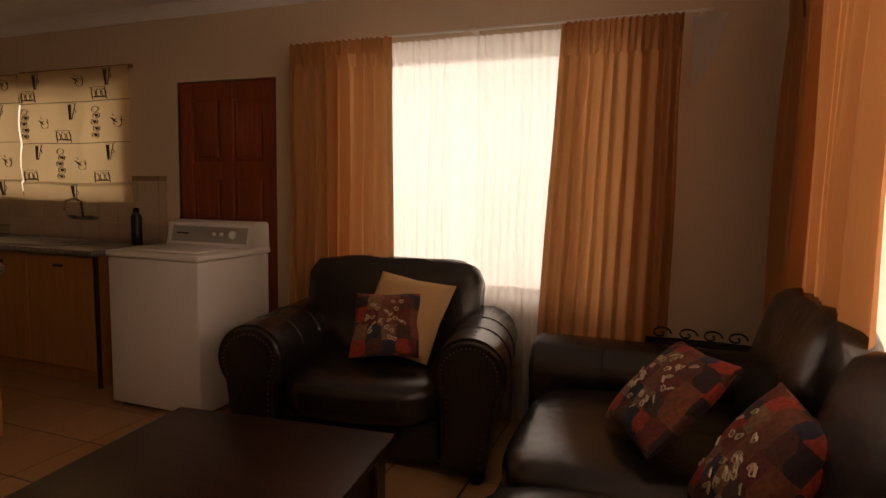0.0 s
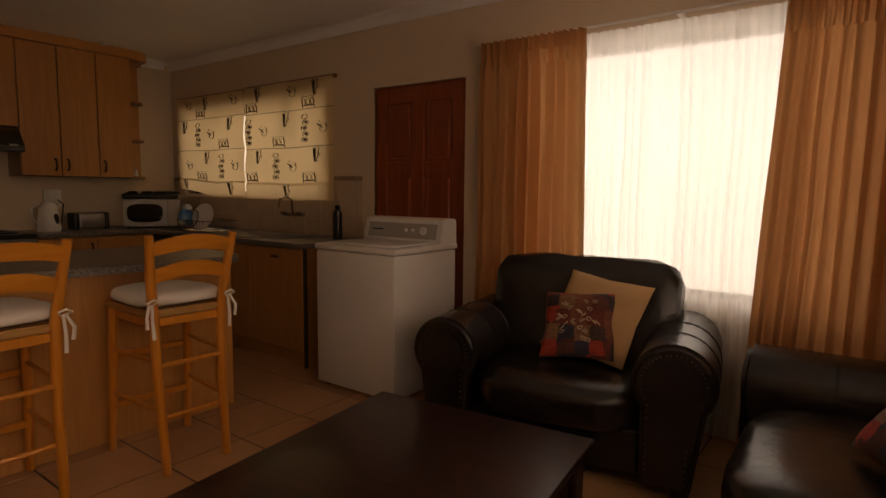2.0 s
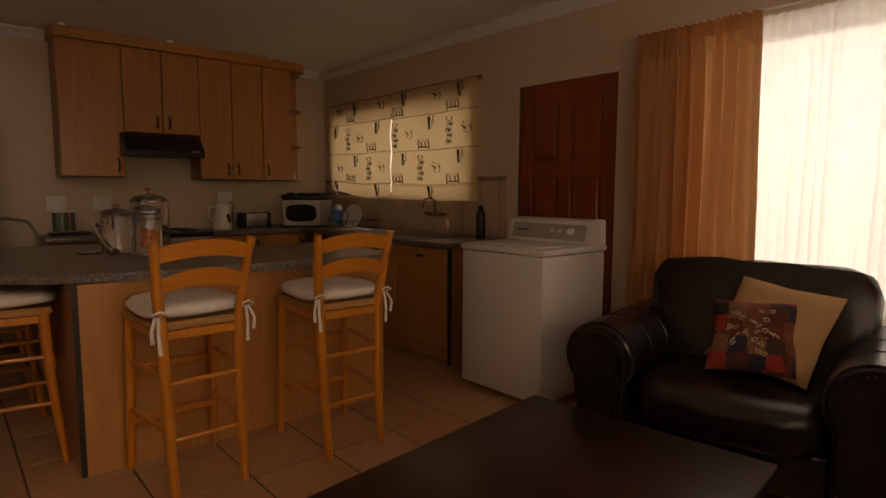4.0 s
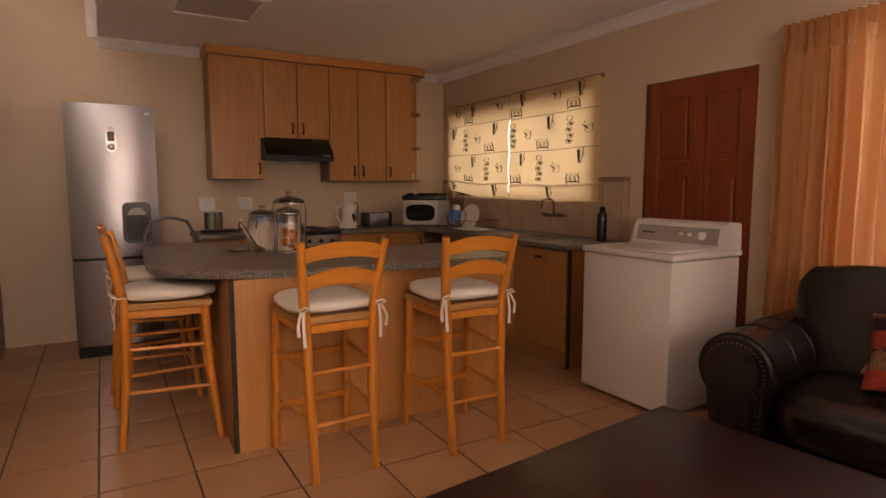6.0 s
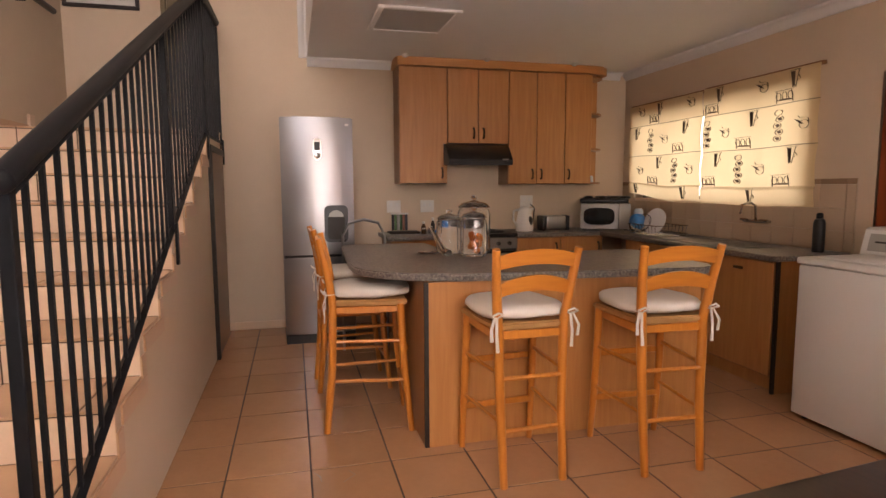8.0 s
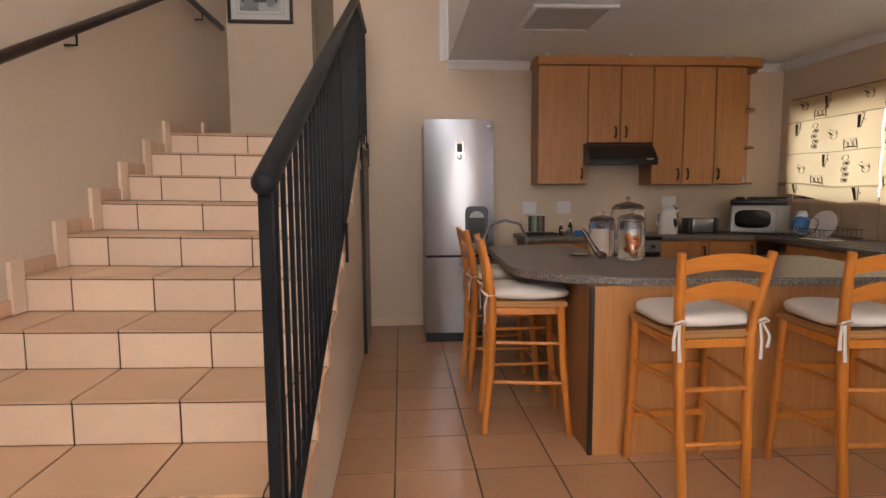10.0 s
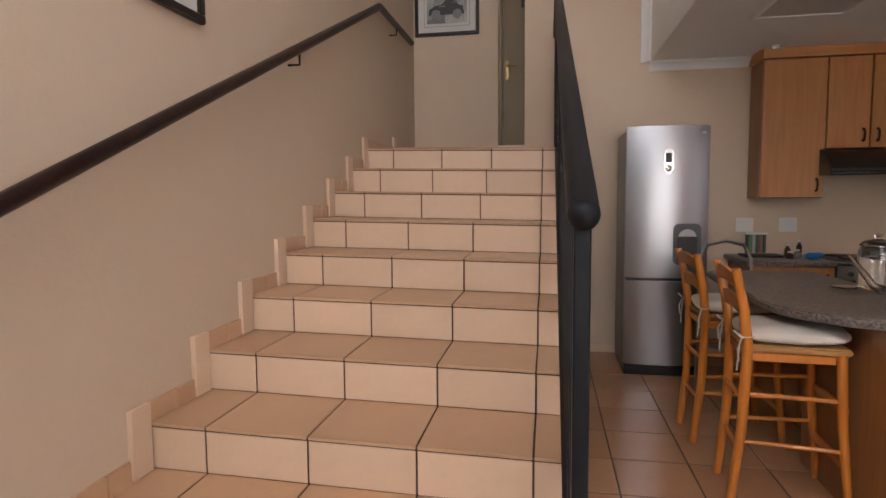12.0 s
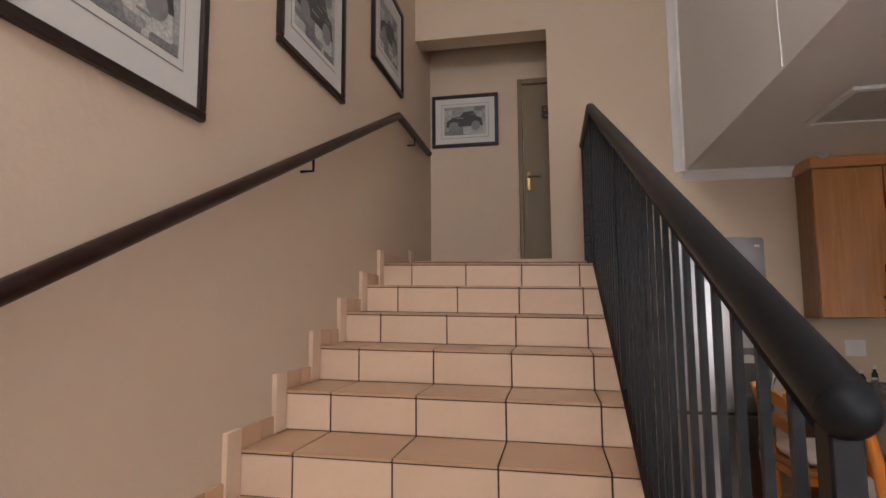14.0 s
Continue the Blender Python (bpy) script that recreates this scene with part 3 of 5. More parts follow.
# a darker copy of the cabinet beech, for sides, bodies and shelves
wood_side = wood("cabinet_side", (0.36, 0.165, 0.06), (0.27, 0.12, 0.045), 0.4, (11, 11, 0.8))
wall_unit(3.474, 3.938, 1.375, 2.46, [(3.474, 3.938, 3.885)], "tall beech wall cabinet beside the cooker hood")
wall_unit(3.938, 4.559, 1.755, 2.46, [(3.938, 4.248, 4.20), (4.248, 4.559, 4.30)], "short beech wall cabinet above the cooker hood")
wall_unit(4.559, 5.16, 1.365, 2.46, [(4.559, 4.857, 4.81), (4.857, 5.16, 4.905)], "double beech wall cabinet")
wall_unit(5.16, 5.458, 1.365, 2.46, [(5.16, 5.458, 5.205)], "single beech wall cabinet beside open end shelves")
shelf = thing("end_shelf", "rounded open beech end shelves beside the wall cabinets", "shelf", (XW, 5.46, 1.365))
part("back_panel", bm_box(0.002, 0.014, 0, 0.20, 0, 1.09), BEECH, shelf)
for z in (0.0, 0.345, 0.70, 1.07):
    bm = bmesh.new()
    prism(bm, [(0.015, 0.0), (0.27, 0.0)] + [(0.08 + 0.19 * math.cos(a), 0.19 * math.sin(a)) for a in [radians(x) for x in range(10, 91, 10)]] + [(0.015, 0.19)], "z", z, z + 0.018)
    part("shelf_board", bm, wood_side, shelf)
for k, y in enumerate((0.05, 0.10)):
    shaker = thing("salt_shaker", "small white china shaker on the end shelf", "shaker", (XW + 0.12, 5.46 + y, 1.384))
    bm = bmesh.new()
    lathe(bm, [(0.018, 0), (0.02, 0.01), (0.014, 0.04), (0.015, 0.06), (0.006, 0.07)], 12)
    part("body", bm, DISH, shaker)
cor = thing("cabinet_cornice", "beech pelmet along the top of the wall cabinets", "cornice", (XW, 3.46, 2.46))
bm = bmesh.new()
d = XF - XW + 0.03
prism(bm, [(0.002, -0.01), (d - 0.05, -0.01), (d - 0.012, 0.004), (d, 0.04), (d, 2.0), (d - 0.02, 2.1), (d - 0.1, 2.19), (0.002, 2.21)], "z", 0.002, 0.078)
part("pelmet", bm, wood("pelmet_beech", (0.60, 0.27, 0.085), (0.50, 0.21, 0.06), 0.4, (11, 0.8, 11)), cor)

hood = thing("cooker_hood", "black slimline cooker hood under the short cabinet", "cooker hood", (XW, 4.2, 1.545))
bm = bmesh.new()
prism(bm, [(0.002, 0.02), (0.40, 0.0), (0.495, 0.0), (0.50, 0.05), (0.40, 0.165), (0.29, 0.205), (0.002, 0.205)], "y", -0.30, 0.325)
part("body", bm, BLACK, hood)
part("front_strip", bm_box(0.42, 0.503, -0.299, 0.324, 0.0, 0.028, bevel=0.004), material("hood_strip", (0.04, 0.04, 0.042), 0.2), hood)
part("button", bm_box(0.485, 0.506, 0.22, 0.28, 0.045, 0.06, bevel=0.002), PANELGREY, hood)

# base units, west wall and north wall
ZT = 0.90


def base_unit(name, x0, x1, y0, y1, face, doors, label):
    c = thing(name, label, "cabinet", ((x0 + x1) / 2, (y0 + y1) / 2, 0), 0, "kitchen base cabinets")
    cx, cy = (x0 + x1) / 2, (y0 + y1) / 2
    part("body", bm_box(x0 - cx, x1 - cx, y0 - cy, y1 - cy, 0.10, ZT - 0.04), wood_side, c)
    if face == "y":
        part("plinth", bm_box(x0 - cx, x1 - cx, y0 - cy + 0.04, y1 - cy, 0, 0.099), BEECH, c)
    else:
        part("plinth", bm_box(x0 - cx, x1 - cx - 0.04, y0 - cy, y1 - cy, 0, 0.099), BEECH, c)
    for a, b, z0, z1 in doors:
        if face == "y":
            d = part("door", bm_box(a - cx + 0.003, b - cx - 0.003, y0 - cy - 0.019, y0 - cy - 0.001, z0, z1, bevel=0.003), BEECH, c)
            bm = bm_box((a + b) / 2 - cx - 0.045, (a + b) / 2 - cx + 0.045, y0 - cy - 0.026, y0 - cy - 0.019, z1 - 0.075, z1 - 0.055, bevel=0.003)
            part("handle", bm, BRONZE, d, "flat bronze cup handle")
        else:
            d = part("door", bm_box(x1 - cx + 0.001, x1 - cx + 0.019, a - cy + 0.003, b - cy - 0.003, z0, z1, bevel=0.003), BEECH, c)
            handle(d, (x1 - cx + 0.019, b - cy - 0.05, z1 - 0.1), FACEX)
    return c


base_unit("base_cabinet", -1.86, -1.235, 5.46, YN - 0.002, "y", [(-1.86, -1.25, 0.11, 0.85)], "beech base cabinet with dark side edge beside the washing machine")
base_unit("base_cabinet", -2.96, -1.86, 5.46, YN - 0.002, "y", [(-2.96, -2.41, 0.11, 0.85), (-2.41, -1.86, 0.11, 0.85)], "beech sink base cabinet with two doors")
base_unit("base_cabinet", XW + 0.002, -3.40, 3.34, 3.93, "x", [(3.34, 3.93, 0.11, 0.85)], "beech base cabinet beside the stove")
base_unit("base_cabinet", XW + 0.002, -3.40, 4.55, 5.46, "x", [(4.55, 5.0, 0.11, 0.70), (5.0, 5.45, 0.11, 0.70), (4.55, 5.0, 0.71, 0.85), (5.0, 5.45, 0.71, 0.85)], "beech base cabinet with drawers")
endp = thing("counter_gable", "dark edged end panel of the kitchen counter", "panel", (-1.225, 5.73, 0))
part("board", bm_box(-0.009, 0.009, -0.27, 0.278, 0.0, ZT - 0.04), BEECH, endp)
part("edge_strip", bm_box(-0.010, 0.010, -0.292, -0.271, 0.0, ZT - 0.04), EDGE, endp)
top = thing("worktop", "speckled dark grey laminate corner worktop with rounded edge", "worktop", (0, 0, ZT - 0.038))
part("worktop_run", bm_box(XW + 0.002, -1.20, 5.40, YN - 0.014, 0, 0.038, bevel=0.008, seg=2), GRANITE, top)
part("worktop_run", bm_box(XW + 0.002, -3.345, 4.552, 5.399, 0, 0.038, bevel=0.006, seg=2), GRANITE, top)
top2 = thing("worktop", "short speckled dark grey laminate worktop beside the stove", "worktop", (0, 0, ZT - 0.038))
part("worktop_run", bm_box(XW + 0.002, -3.345, 3.30, 3.928, 0, 0.038, bevel=0.006, seg=2), GRANITE, top2)

stove = thing("stove", "black and steel freestanding stove under the cooker hood", "stove", (-3.66, 4.24, 0))
part("body", bm_box(-0.28, 0.28, -0.30, 0.30, 0.02, 0.87, bevel=0.006), BLACK, stove)
part("hob", bm_box(-0.28, 0.30, -0.305, 0.305, 0.871, 0.905, bevel=0.008, seg=2), BLACK, stove)
panel = part("control_panel", bm_box(0.281, 0.30, -0.30, 0.30, 0.76, 0.865, bevel=0.003), material("stove_panel", (0.30, 0.30, 0.30), 0.3, 0.8), stove)
for k in range(5):
    bm = bmesh.new()
    lathe(bm, [(0.02, 0), (0.018, 0.02), (0.012, 0.024)], 14, pose(0.30, -0.22 + 0.11 * k, 0.81, 0, 90))
    part("knob", bm, BLACK, panel)
part("oven_door", bm_box(0.281, 0.305, -0.29, 0.29, 0.14, 0.74, bevel=0.006), material("oven_glass", (0.01, 0.01, 0.011), 0.08), stove)
for y, x in ((-0.14, -0.12), (0.14, -0.12), (-0.14, 0.13), (0.14, 0.13)):
    bm = bmesh.new()
    lathe(bm, [(0.085, 0), (0.085, 0.008), (0.07, 0.012), (0.03, 0.012)], 20, pose(x, y, 0.905))
    part("hotplate", bm, IRON, stove)

# breakfast bar
bar = thing("breakfast_bar", "beech breakfast bar with dark corner strip and speckled grey top", "counter", (-1.045, 3.12, 0))
part("front_panel", bm_box(-0.018, 0.0, 0.022, 1.62, 0.0, ZT - 0.04), BEECH, bar)
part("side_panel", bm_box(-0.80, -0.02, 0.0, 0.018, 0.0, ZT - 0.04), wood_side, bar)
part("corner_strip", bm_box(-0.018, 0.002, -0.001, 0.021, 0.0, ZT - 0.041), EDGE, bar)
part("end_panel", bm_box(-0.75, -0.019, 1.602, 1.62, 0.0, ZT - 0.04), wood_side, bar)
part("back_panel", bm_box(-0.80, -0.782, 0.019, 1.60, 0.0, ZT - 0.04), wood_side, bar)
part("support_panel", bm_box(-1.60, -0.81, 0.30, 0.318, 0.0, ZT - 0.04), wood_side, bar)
out = [(-2.72, 3.50), (-2.74, 2.93), (-2.66, 2.84), (-1.62, 2.80)]
out += [(-1.55 + 0.47 * math.sin(radians(a)), 3.27 - 0.47 * math.cos(radians(a))) for a in range(10, 75, 9)]
out += [(-1.03, 3.30), (-0.96, 3.9), (-0.90, 4.62), (-0.93, 4.72), (-1.02, 4.77), (-1.78, 4.80), (-1.84, 4.74), (-1.86, 3.62), (-1.95, 3.53)]
bm = bmesh.new()
prism(bm, [(a + 1.045, b - 3.12) for a, b in out], "z", ZT - 0.039, ZT + 0.001)
bmesh.ops.bevel(bm, geom=[e for e in bm.edges if abs(e.verts[0].co.z - e.verts[1].co.z) < 1e-5], offset=0.008, segments=2, affect="EDGES")
part("bar_top", bm, GRANITE, bar, "speckled dark grey laminate top with curved end")


# ---- bar stools ----
def bar_stool():
    """A ladder-back stool; the sitter faces -x, the back stands at +x."""
    s = thing("bar_stool", "golden pine ladder-back bar stool with white tied seat cushion", "bar stool", (0, 0, 0), 0, "stools at the breakfast bar")
    for sy in (-1, 1):
        bm = bmesh.new()
        pts = [(0.235, sy * 0.145, 0), (0.20, sy * 0.15, 0.35), (0.19, sy * 0.16, 0.72), (0.215, sy * 0.178, 0.90), (0.255, sy * 0.195, 1.075)]
        tube(bm, pts, [0.019, 0.022, 0.024, 0.022, 0.018], 10)
        part("back_post", bm, PINE, s)
        bm = bmesh.new()
        tube(bm, [(-0.225, sy * 0.19, 0), (-0.185, sy * 0.185, 0.40), (-0.17, sy * 0.18, 0.735)], [0.017, 0.021, 0.022], 10)
        part("leg", bm, PINE, s)
        part("side_rail", bm_box(-0.155, 0.175, sy * 0.165 - 0.012, sy * 0.165 + 0.012, 0.665, 0.705, bevel=0.004), PINE, s)
        for z in (0.24, 0.46):
            bm = bmesh.new()
            tube(bm, [(-0.195, sy * 0.186, z + 0.05), (0.20, sy * 0.15, z + 0.05)], 0.010)
            part("stretcher", bm, PINE, s)
    for z in (0.21, 0.45):
        bm = bmesh.new()
        tube(bm, [(0.205, -0.148, z + 0.04), (0.205, 0.148, z + 0.04)], 0.011)
        part("stretcher", bm, PINE, s)
        bm = bm_box(-0.21, -0.185, -0.185, 0.185, z - 0.0, z + 0.035, bevel=0.006)
        part("foot_rail", bm, PINE, s)
    part("front_rail", bm_box(-0.18, -0.158, -0.165, 0.165, 0.665, 0.705, bevel=0.004), PINE, s)
    part("back_rail", bm_box(0.176, 0.198, -0.14, 0.14, 0.665, 0.705, bevel=0.004), PINE, s)
    bm = bmesh.new()
    prism(bm, [(-0.205, -0.205), (0.20, -0.175), (0.20, 0.175), (-0.205, 0.205)], "z", 0.708, 0.74)
    bmesh.ops.bevel(bm, geom=bm.edges[:], offset=0.008, segments=2, affect="EDGES")
    part("seat", bm, RUSH, s, "woven rush seat with wooden edge")
    for z0, h, bow, x in ((0.86, 0.062, 0.028, 0.21), (0.985, 0.062, 0.022, 0.24)):
        bm = bmesh.new()
        n = 10
        lo, hi = [], []
        w = 0.165 if z0 < 0.9 else 0.178
        for k in range(n + 1):
            u = -1 + 2 * k / n
            dz, dx = bow * (1 - u * u), 0.018 * (1 - u * u)
            lo.append((x + dx, u * w, z0 + dz))
            hi.append((x + dx + 0.012, u * w, z0 + h + dz * 1.25))
        for off in (-0.008, 0.008):
            vs = [[bm.verts.new((p[0] + off, p[1], p[2])) for p in row] for row in (lo, hi)]
            if off < 0:
                front = vs
            else:
                back = vs
        for k in range(n):
            bm.faces.new((front[0][k], front[0][k + 1], front[1][k + 1], front[1][k]))
            bm.faces.new((back[0][k + 1], back[0][k], back[1][k], back[1][k + 1]))
            bm.faces.new((front[1][k], front[1][k + 1], back[1][k + 1], back[1][k]))
            bm.faces.new((back[0][k], back[0][k + 1], front[0][k + 1], front[0][k]))
        for k in (0, n):
            bm.faces.new((front[0][k], front[1][k], back[1][k], back[0][k]))
        bmesh.ops.recalc_face_normals(bm, faces=bm.faces)
        part("slat", bm, PINESLAT, s)
    bm = bmesh.new()
    blob(bm, 0.44, 0.42, 0.075, 3.4, 12, pose(-0.015, 0, 0.778), 0.006)
    cush = part("cushion", bm, CALICO, s, "white padded cotton cushion")
    for sy in (-1, 1):
        for k, (dx, ln) in enumerate(((0.0, 0.15), (0.028, 0.10))):
            bm = bmesh.new()
            y = sy * 0.178
            tube(bm, [(0.17, y, 0.775), (0.222, y + sy * 0.012 * k, 0.772), (0.232 + dx * 0.3, y + sy * (0.004 + dx), 0.772 - ln * 0.5), (0.235, y + sy * dx, 0.772 - ln)], [0.006, 0.007, 0.007, 0.009], 6, 0.5)
            part("tie", bm, CALICO, cush)
        bm = bmesh.new()
        tube(bm, [(0.215, sy * 0.17, 0.772), (0.245, sy * 0.155, 0.79), (0.25, sy * 0.18, 0.80), (0.238, sy * 0.205, 0.785), (0.215, sy * 0.19, 0.772)], 0.005, 6)
        part("tie", bm, CALICO, cush)
    return s


stool = bar_stool()
stool.matrix_world = pose(-0.80, 3.505, 0, 0, 0, 2)
copy_thing(stool, pose(-0.725, 4.19, 0, 0, 0, -2))
copy_thing(stool, pose(-1.49, 2.885, 0, 0, 0, -94))
copy_thing(stool, pose(-2.17, 2.86, 0, 0, 0, -88))

# ---- fridge ----
fr = thing("fridge_freezer", "tall silver fridge-freezer with water dispenser and curved doors", "fridge", (-3.87, 2.703, 0))
part("body", bm_box(0.0, 0.52, -0.30, 0.30, 0.03, 1.90, bevel=0.008, seg=2), material("fridge_side", (0.30, 0.30, 0.31), 0.4, 0.6), fr)


def curved_door(z0, z1):
    bm = bmesh.new()
    pts = [(0.525, -0.30)] + [(0.575 + 0.038 * (1 - (u / 10) ** 2), 0.30 * u / 10) for u in range(-10, 11)] + [(0.525, 0.30)]
    prism(bm, pts, "z", z0, z1)
    bmesh.ops.bevel(bm, geom=[e for e in bm.edges if abs(e.verts[0].co.z - e.verts[1].co.z) < 1e-5], offset=0.008, segments=2, affect="EDGES")
    return bm


top_door = part("upper_door", curved_door(0.770, 1.925), STEEL, fr)
part("lower_door", curved_door(0.085, 0.745), STEEL, fr)
part("door_gap", bm_box(0.53, 0.575, -0.29, 0.29, 0.744, 0.766), BLACK, fr)
part("plinth", bm_box(0.02, 0.585, -0.295, 0.295, 0.0, 0.078, bevel=0.004), BLACK, fr)
bm = bmesh.new()
prism(bm, [(0.045 * math.cos(a) * (1 if abs(math.sin(a)) > 0.5 else 0.8), 1.66 + 0.095 * math.sin(a)) for a in [2 * math.pi * k / 24 for k in range(24)]], "x", 0.60, 0.622)
disp = part("display", bm, CHROME, top_door, "chrome display surround")
part("screen", bm_box(0.622, 0.625, -0.022, 0.022, 1.65, 1.72, bevel=0.001), BLACK, disp)
bm = bmesh.new()
lathe(bm, [(0.026, 0), (0.024, 0.006), (0.012, 0.01)], 18, pose(0.622, 0, 1.605, 0, 90))
part("dial", bm, CHROME, disp)


def rounded(cy, cz, w, h, r):
    """Outline of an upright rounded rectangle."""
    pts = []
    for sy, sz, a0 in ((1, 1, 0), (-1, 1, 90), (-1, -1, 180), (1, -1, 270)):
        pts += [(cy + sy * (w / 2 - r) + r * math.cos(radians(a0 + k * 15)), cz + sz * (h / 2 - r) + r * math.sin(radians(a0 + k * 15))) for k in range(7)]
    return pts


bm = bmesh.new()
prism(bm, rounded(0.145, 1.032, 0.20, 0.315, 0.045), "x", 0.575, 0.616)
water = part("dispenser", bm, material("dispenser_grey", (0.055, 0.055, 0.06), 0.4), top_door, "dark grey water dispenser")
bm = bmesh.new()
prism(bm, rounded(0.145, 1.0, 0.145, 0.20, 0.03), "x", 0.60, 0.618)
part("recess", bm, EDGE, water)
bm = bmesh.new()
prism(bm, [(0.145 + 0.062 * math.cos(a), 1.092 + 0.055 * math.sin(a)) for a in [math.pi * k / 14 for k in range(15)]], "x", 0.612, 0.632)
part("spout_cover", bm, PANELGREY, water)
part("badge", bm_box(0.58, 0.600, 0.235, 0.265, 1.86, 1.875), PLASTIC, top_door)
part("top_hinge", bm_box(0.10, 0.56, -0.2, 0.2, 1.901, 1.935, bevel=0.004), PANELGREY, fr)

# chrome chair behind the bar
ch = thing("metal_chair", "grey metal chair back standing between bar and fridge", "chair", (-2.98, 3.05, 0))
bm = bmesh.new()
tube(bm, [(0, -0.18, 0), (0.02, -0.18, 0.5), (-0.02, -0.17, 0.95), (-0.02, -0.12, 1.05), (-0.02, 0, 1.08), (-0.02, 0.12, 1.05), (-0.02, 0.17, 0.95), (0.02, 0.18, 0.5), (0, 0.18, 0)], 0.012)
part("back_frame", bm, STEEL, ch)

# ---- washing machine ----
wm = thing("washing_machine", "white top-loading washing machine with grey control panel", "washing machine", (-0.575, 5.27, 0))
part("body", bm_box(-0.335, 0.335, 0.005, 0.62, 0.025, 0.895, bevel=0.012, seg=2), ENAMEL, wm)
part("top", bm_box(-0.345, 0.345, -0.005, 0.63, 0.897, 0.935, bevel=0.012, seg=3), ENAMEL, wm)
part("lid", bm_box(-0.27, 0.27, 0.06, 0.43, 0.936, 0.946, bevel=0.004, seg=2), ENAMEL, wm)
bm = bmesh.new()
prism(bm, [(0.44, 0.936), (0.475, 1.08), (0.50, 1.095), (0.60, 1.095), (0.62, 1.08), (0.625, 0.936)], "x", -0.335, 0.335)
con = part("console", bm, ENAMEL, wm)
bm = bm_box(-0.30, 0.30, -0.004, 0.004, 0.0, 0.105, bevel=0.002)
tilt = pose(0, 0.449, 0.958, -13.7)
bmesh.ops.transform(bm, matrix=tilt, verts=bm.verts)
part("control_panel", bm, PANELGREY, con, "grey control panel")
for x, r in ((0.045, 0.012), (0.105, 0.012), (0.19, 0.027)):
    bm = bmesh.new()
    lathe(bm, [(r, 0), (r * 0.95, 0.012), (r * 0.6, 0.02)], 18, tilt @ pose(x, -0.004, 0.055, 90))
    part("knob", bm, PLASTIC, con)
bm = bm_box(-0.26, -0.16, -0.0052, -0.0042, 0.05, 0.06)
bmesh.ops.transform(bm, matrix=tilt, verts=bm.verts)
part("lettering", bm, EDGE, con)
for x in (-0.28, 0.28):
    for y in (0.06, 0.56):
        bm = bmesh.new()
        lathe(bm, [(0.02, 0), (0.02, 0.024)], 10, pose(x, y, 0.001))
        part("foot", bm, BLACK, wm)

# ---- wall tiles round the sink ----
backsplash = tagged(new("backsplash"), "tan glazed wall tiles with darker border behind the sink", "tiles", kind="structure")
for a, b, c, e in ((XW, -1.20, ZT, 1.187), (XW, -3.705, 1.187, 1.385), (-1.535, -1.20, 1.187, 1.385)):
    part("tile_bed", bm_box(a, b, YN - 0.004, YN - 0.0005, c, e), WALLGROUT, backsplash)
BORDER = material("border_tile", (0.36, 0.24, 0.155), 0.25, vary=0.15, scale=12, random_tone=0.08)


def wall_tile(x0, x1, z0, z1, mat):
    part("tile", bm_box(x0 + 0.002, x1 - 0.002, YN - 0.011, YN - 0.0045, z0 + 0.002, z1 - 0.002, bevel=0.0015), mat, backsplash)


for k in range(14):
    x1 = -1.27 - 0.2 * k
    x0 = max(x1 - 0.2, XW + 0.01)
    for z0, z1 in ((0.90, 1.035), (1.035, 1.187)):
        wall_tile(x0, x1, z0, z1, WALLTILE)
for x0, x1 in ((-1.47, -1.27), (-1.535, -1.47), (XW + 0.01, -3.705)):
    wall_tile(x0, x1, 1.187, 1.345, WALLTILE)
    wall_tile(x0, x1, 1.345, 1.385, BORDER)
wall_tile(-1.27, -1.20, 1.345, 1.385, BORDER)
for z0, z1 in ((0.90, 1.035), (1.035, 1.345)):
    wall_tile(-1.27, -1.20, z0, z1, WALLTILE)


# ---- roman blinds ----
def stroke(bm, pts, r=0.006):
    """A pen stroke in the plane of the cloth."""
    tube(bm, [(p, 0, q) for p, q in pts], r, 6, 0.12)


def ring(bm, x, z, rx, rz, r=0.005):
    stroke(bm, [(x + rx * math.cos(a), z + rz * math.sin(a)) for a in [2 * math.pi * k / 14 for k in range(15)]], r)


def filled(bm, pts):
    prism(bm, pts, "y", -0.0005, 0.0005)


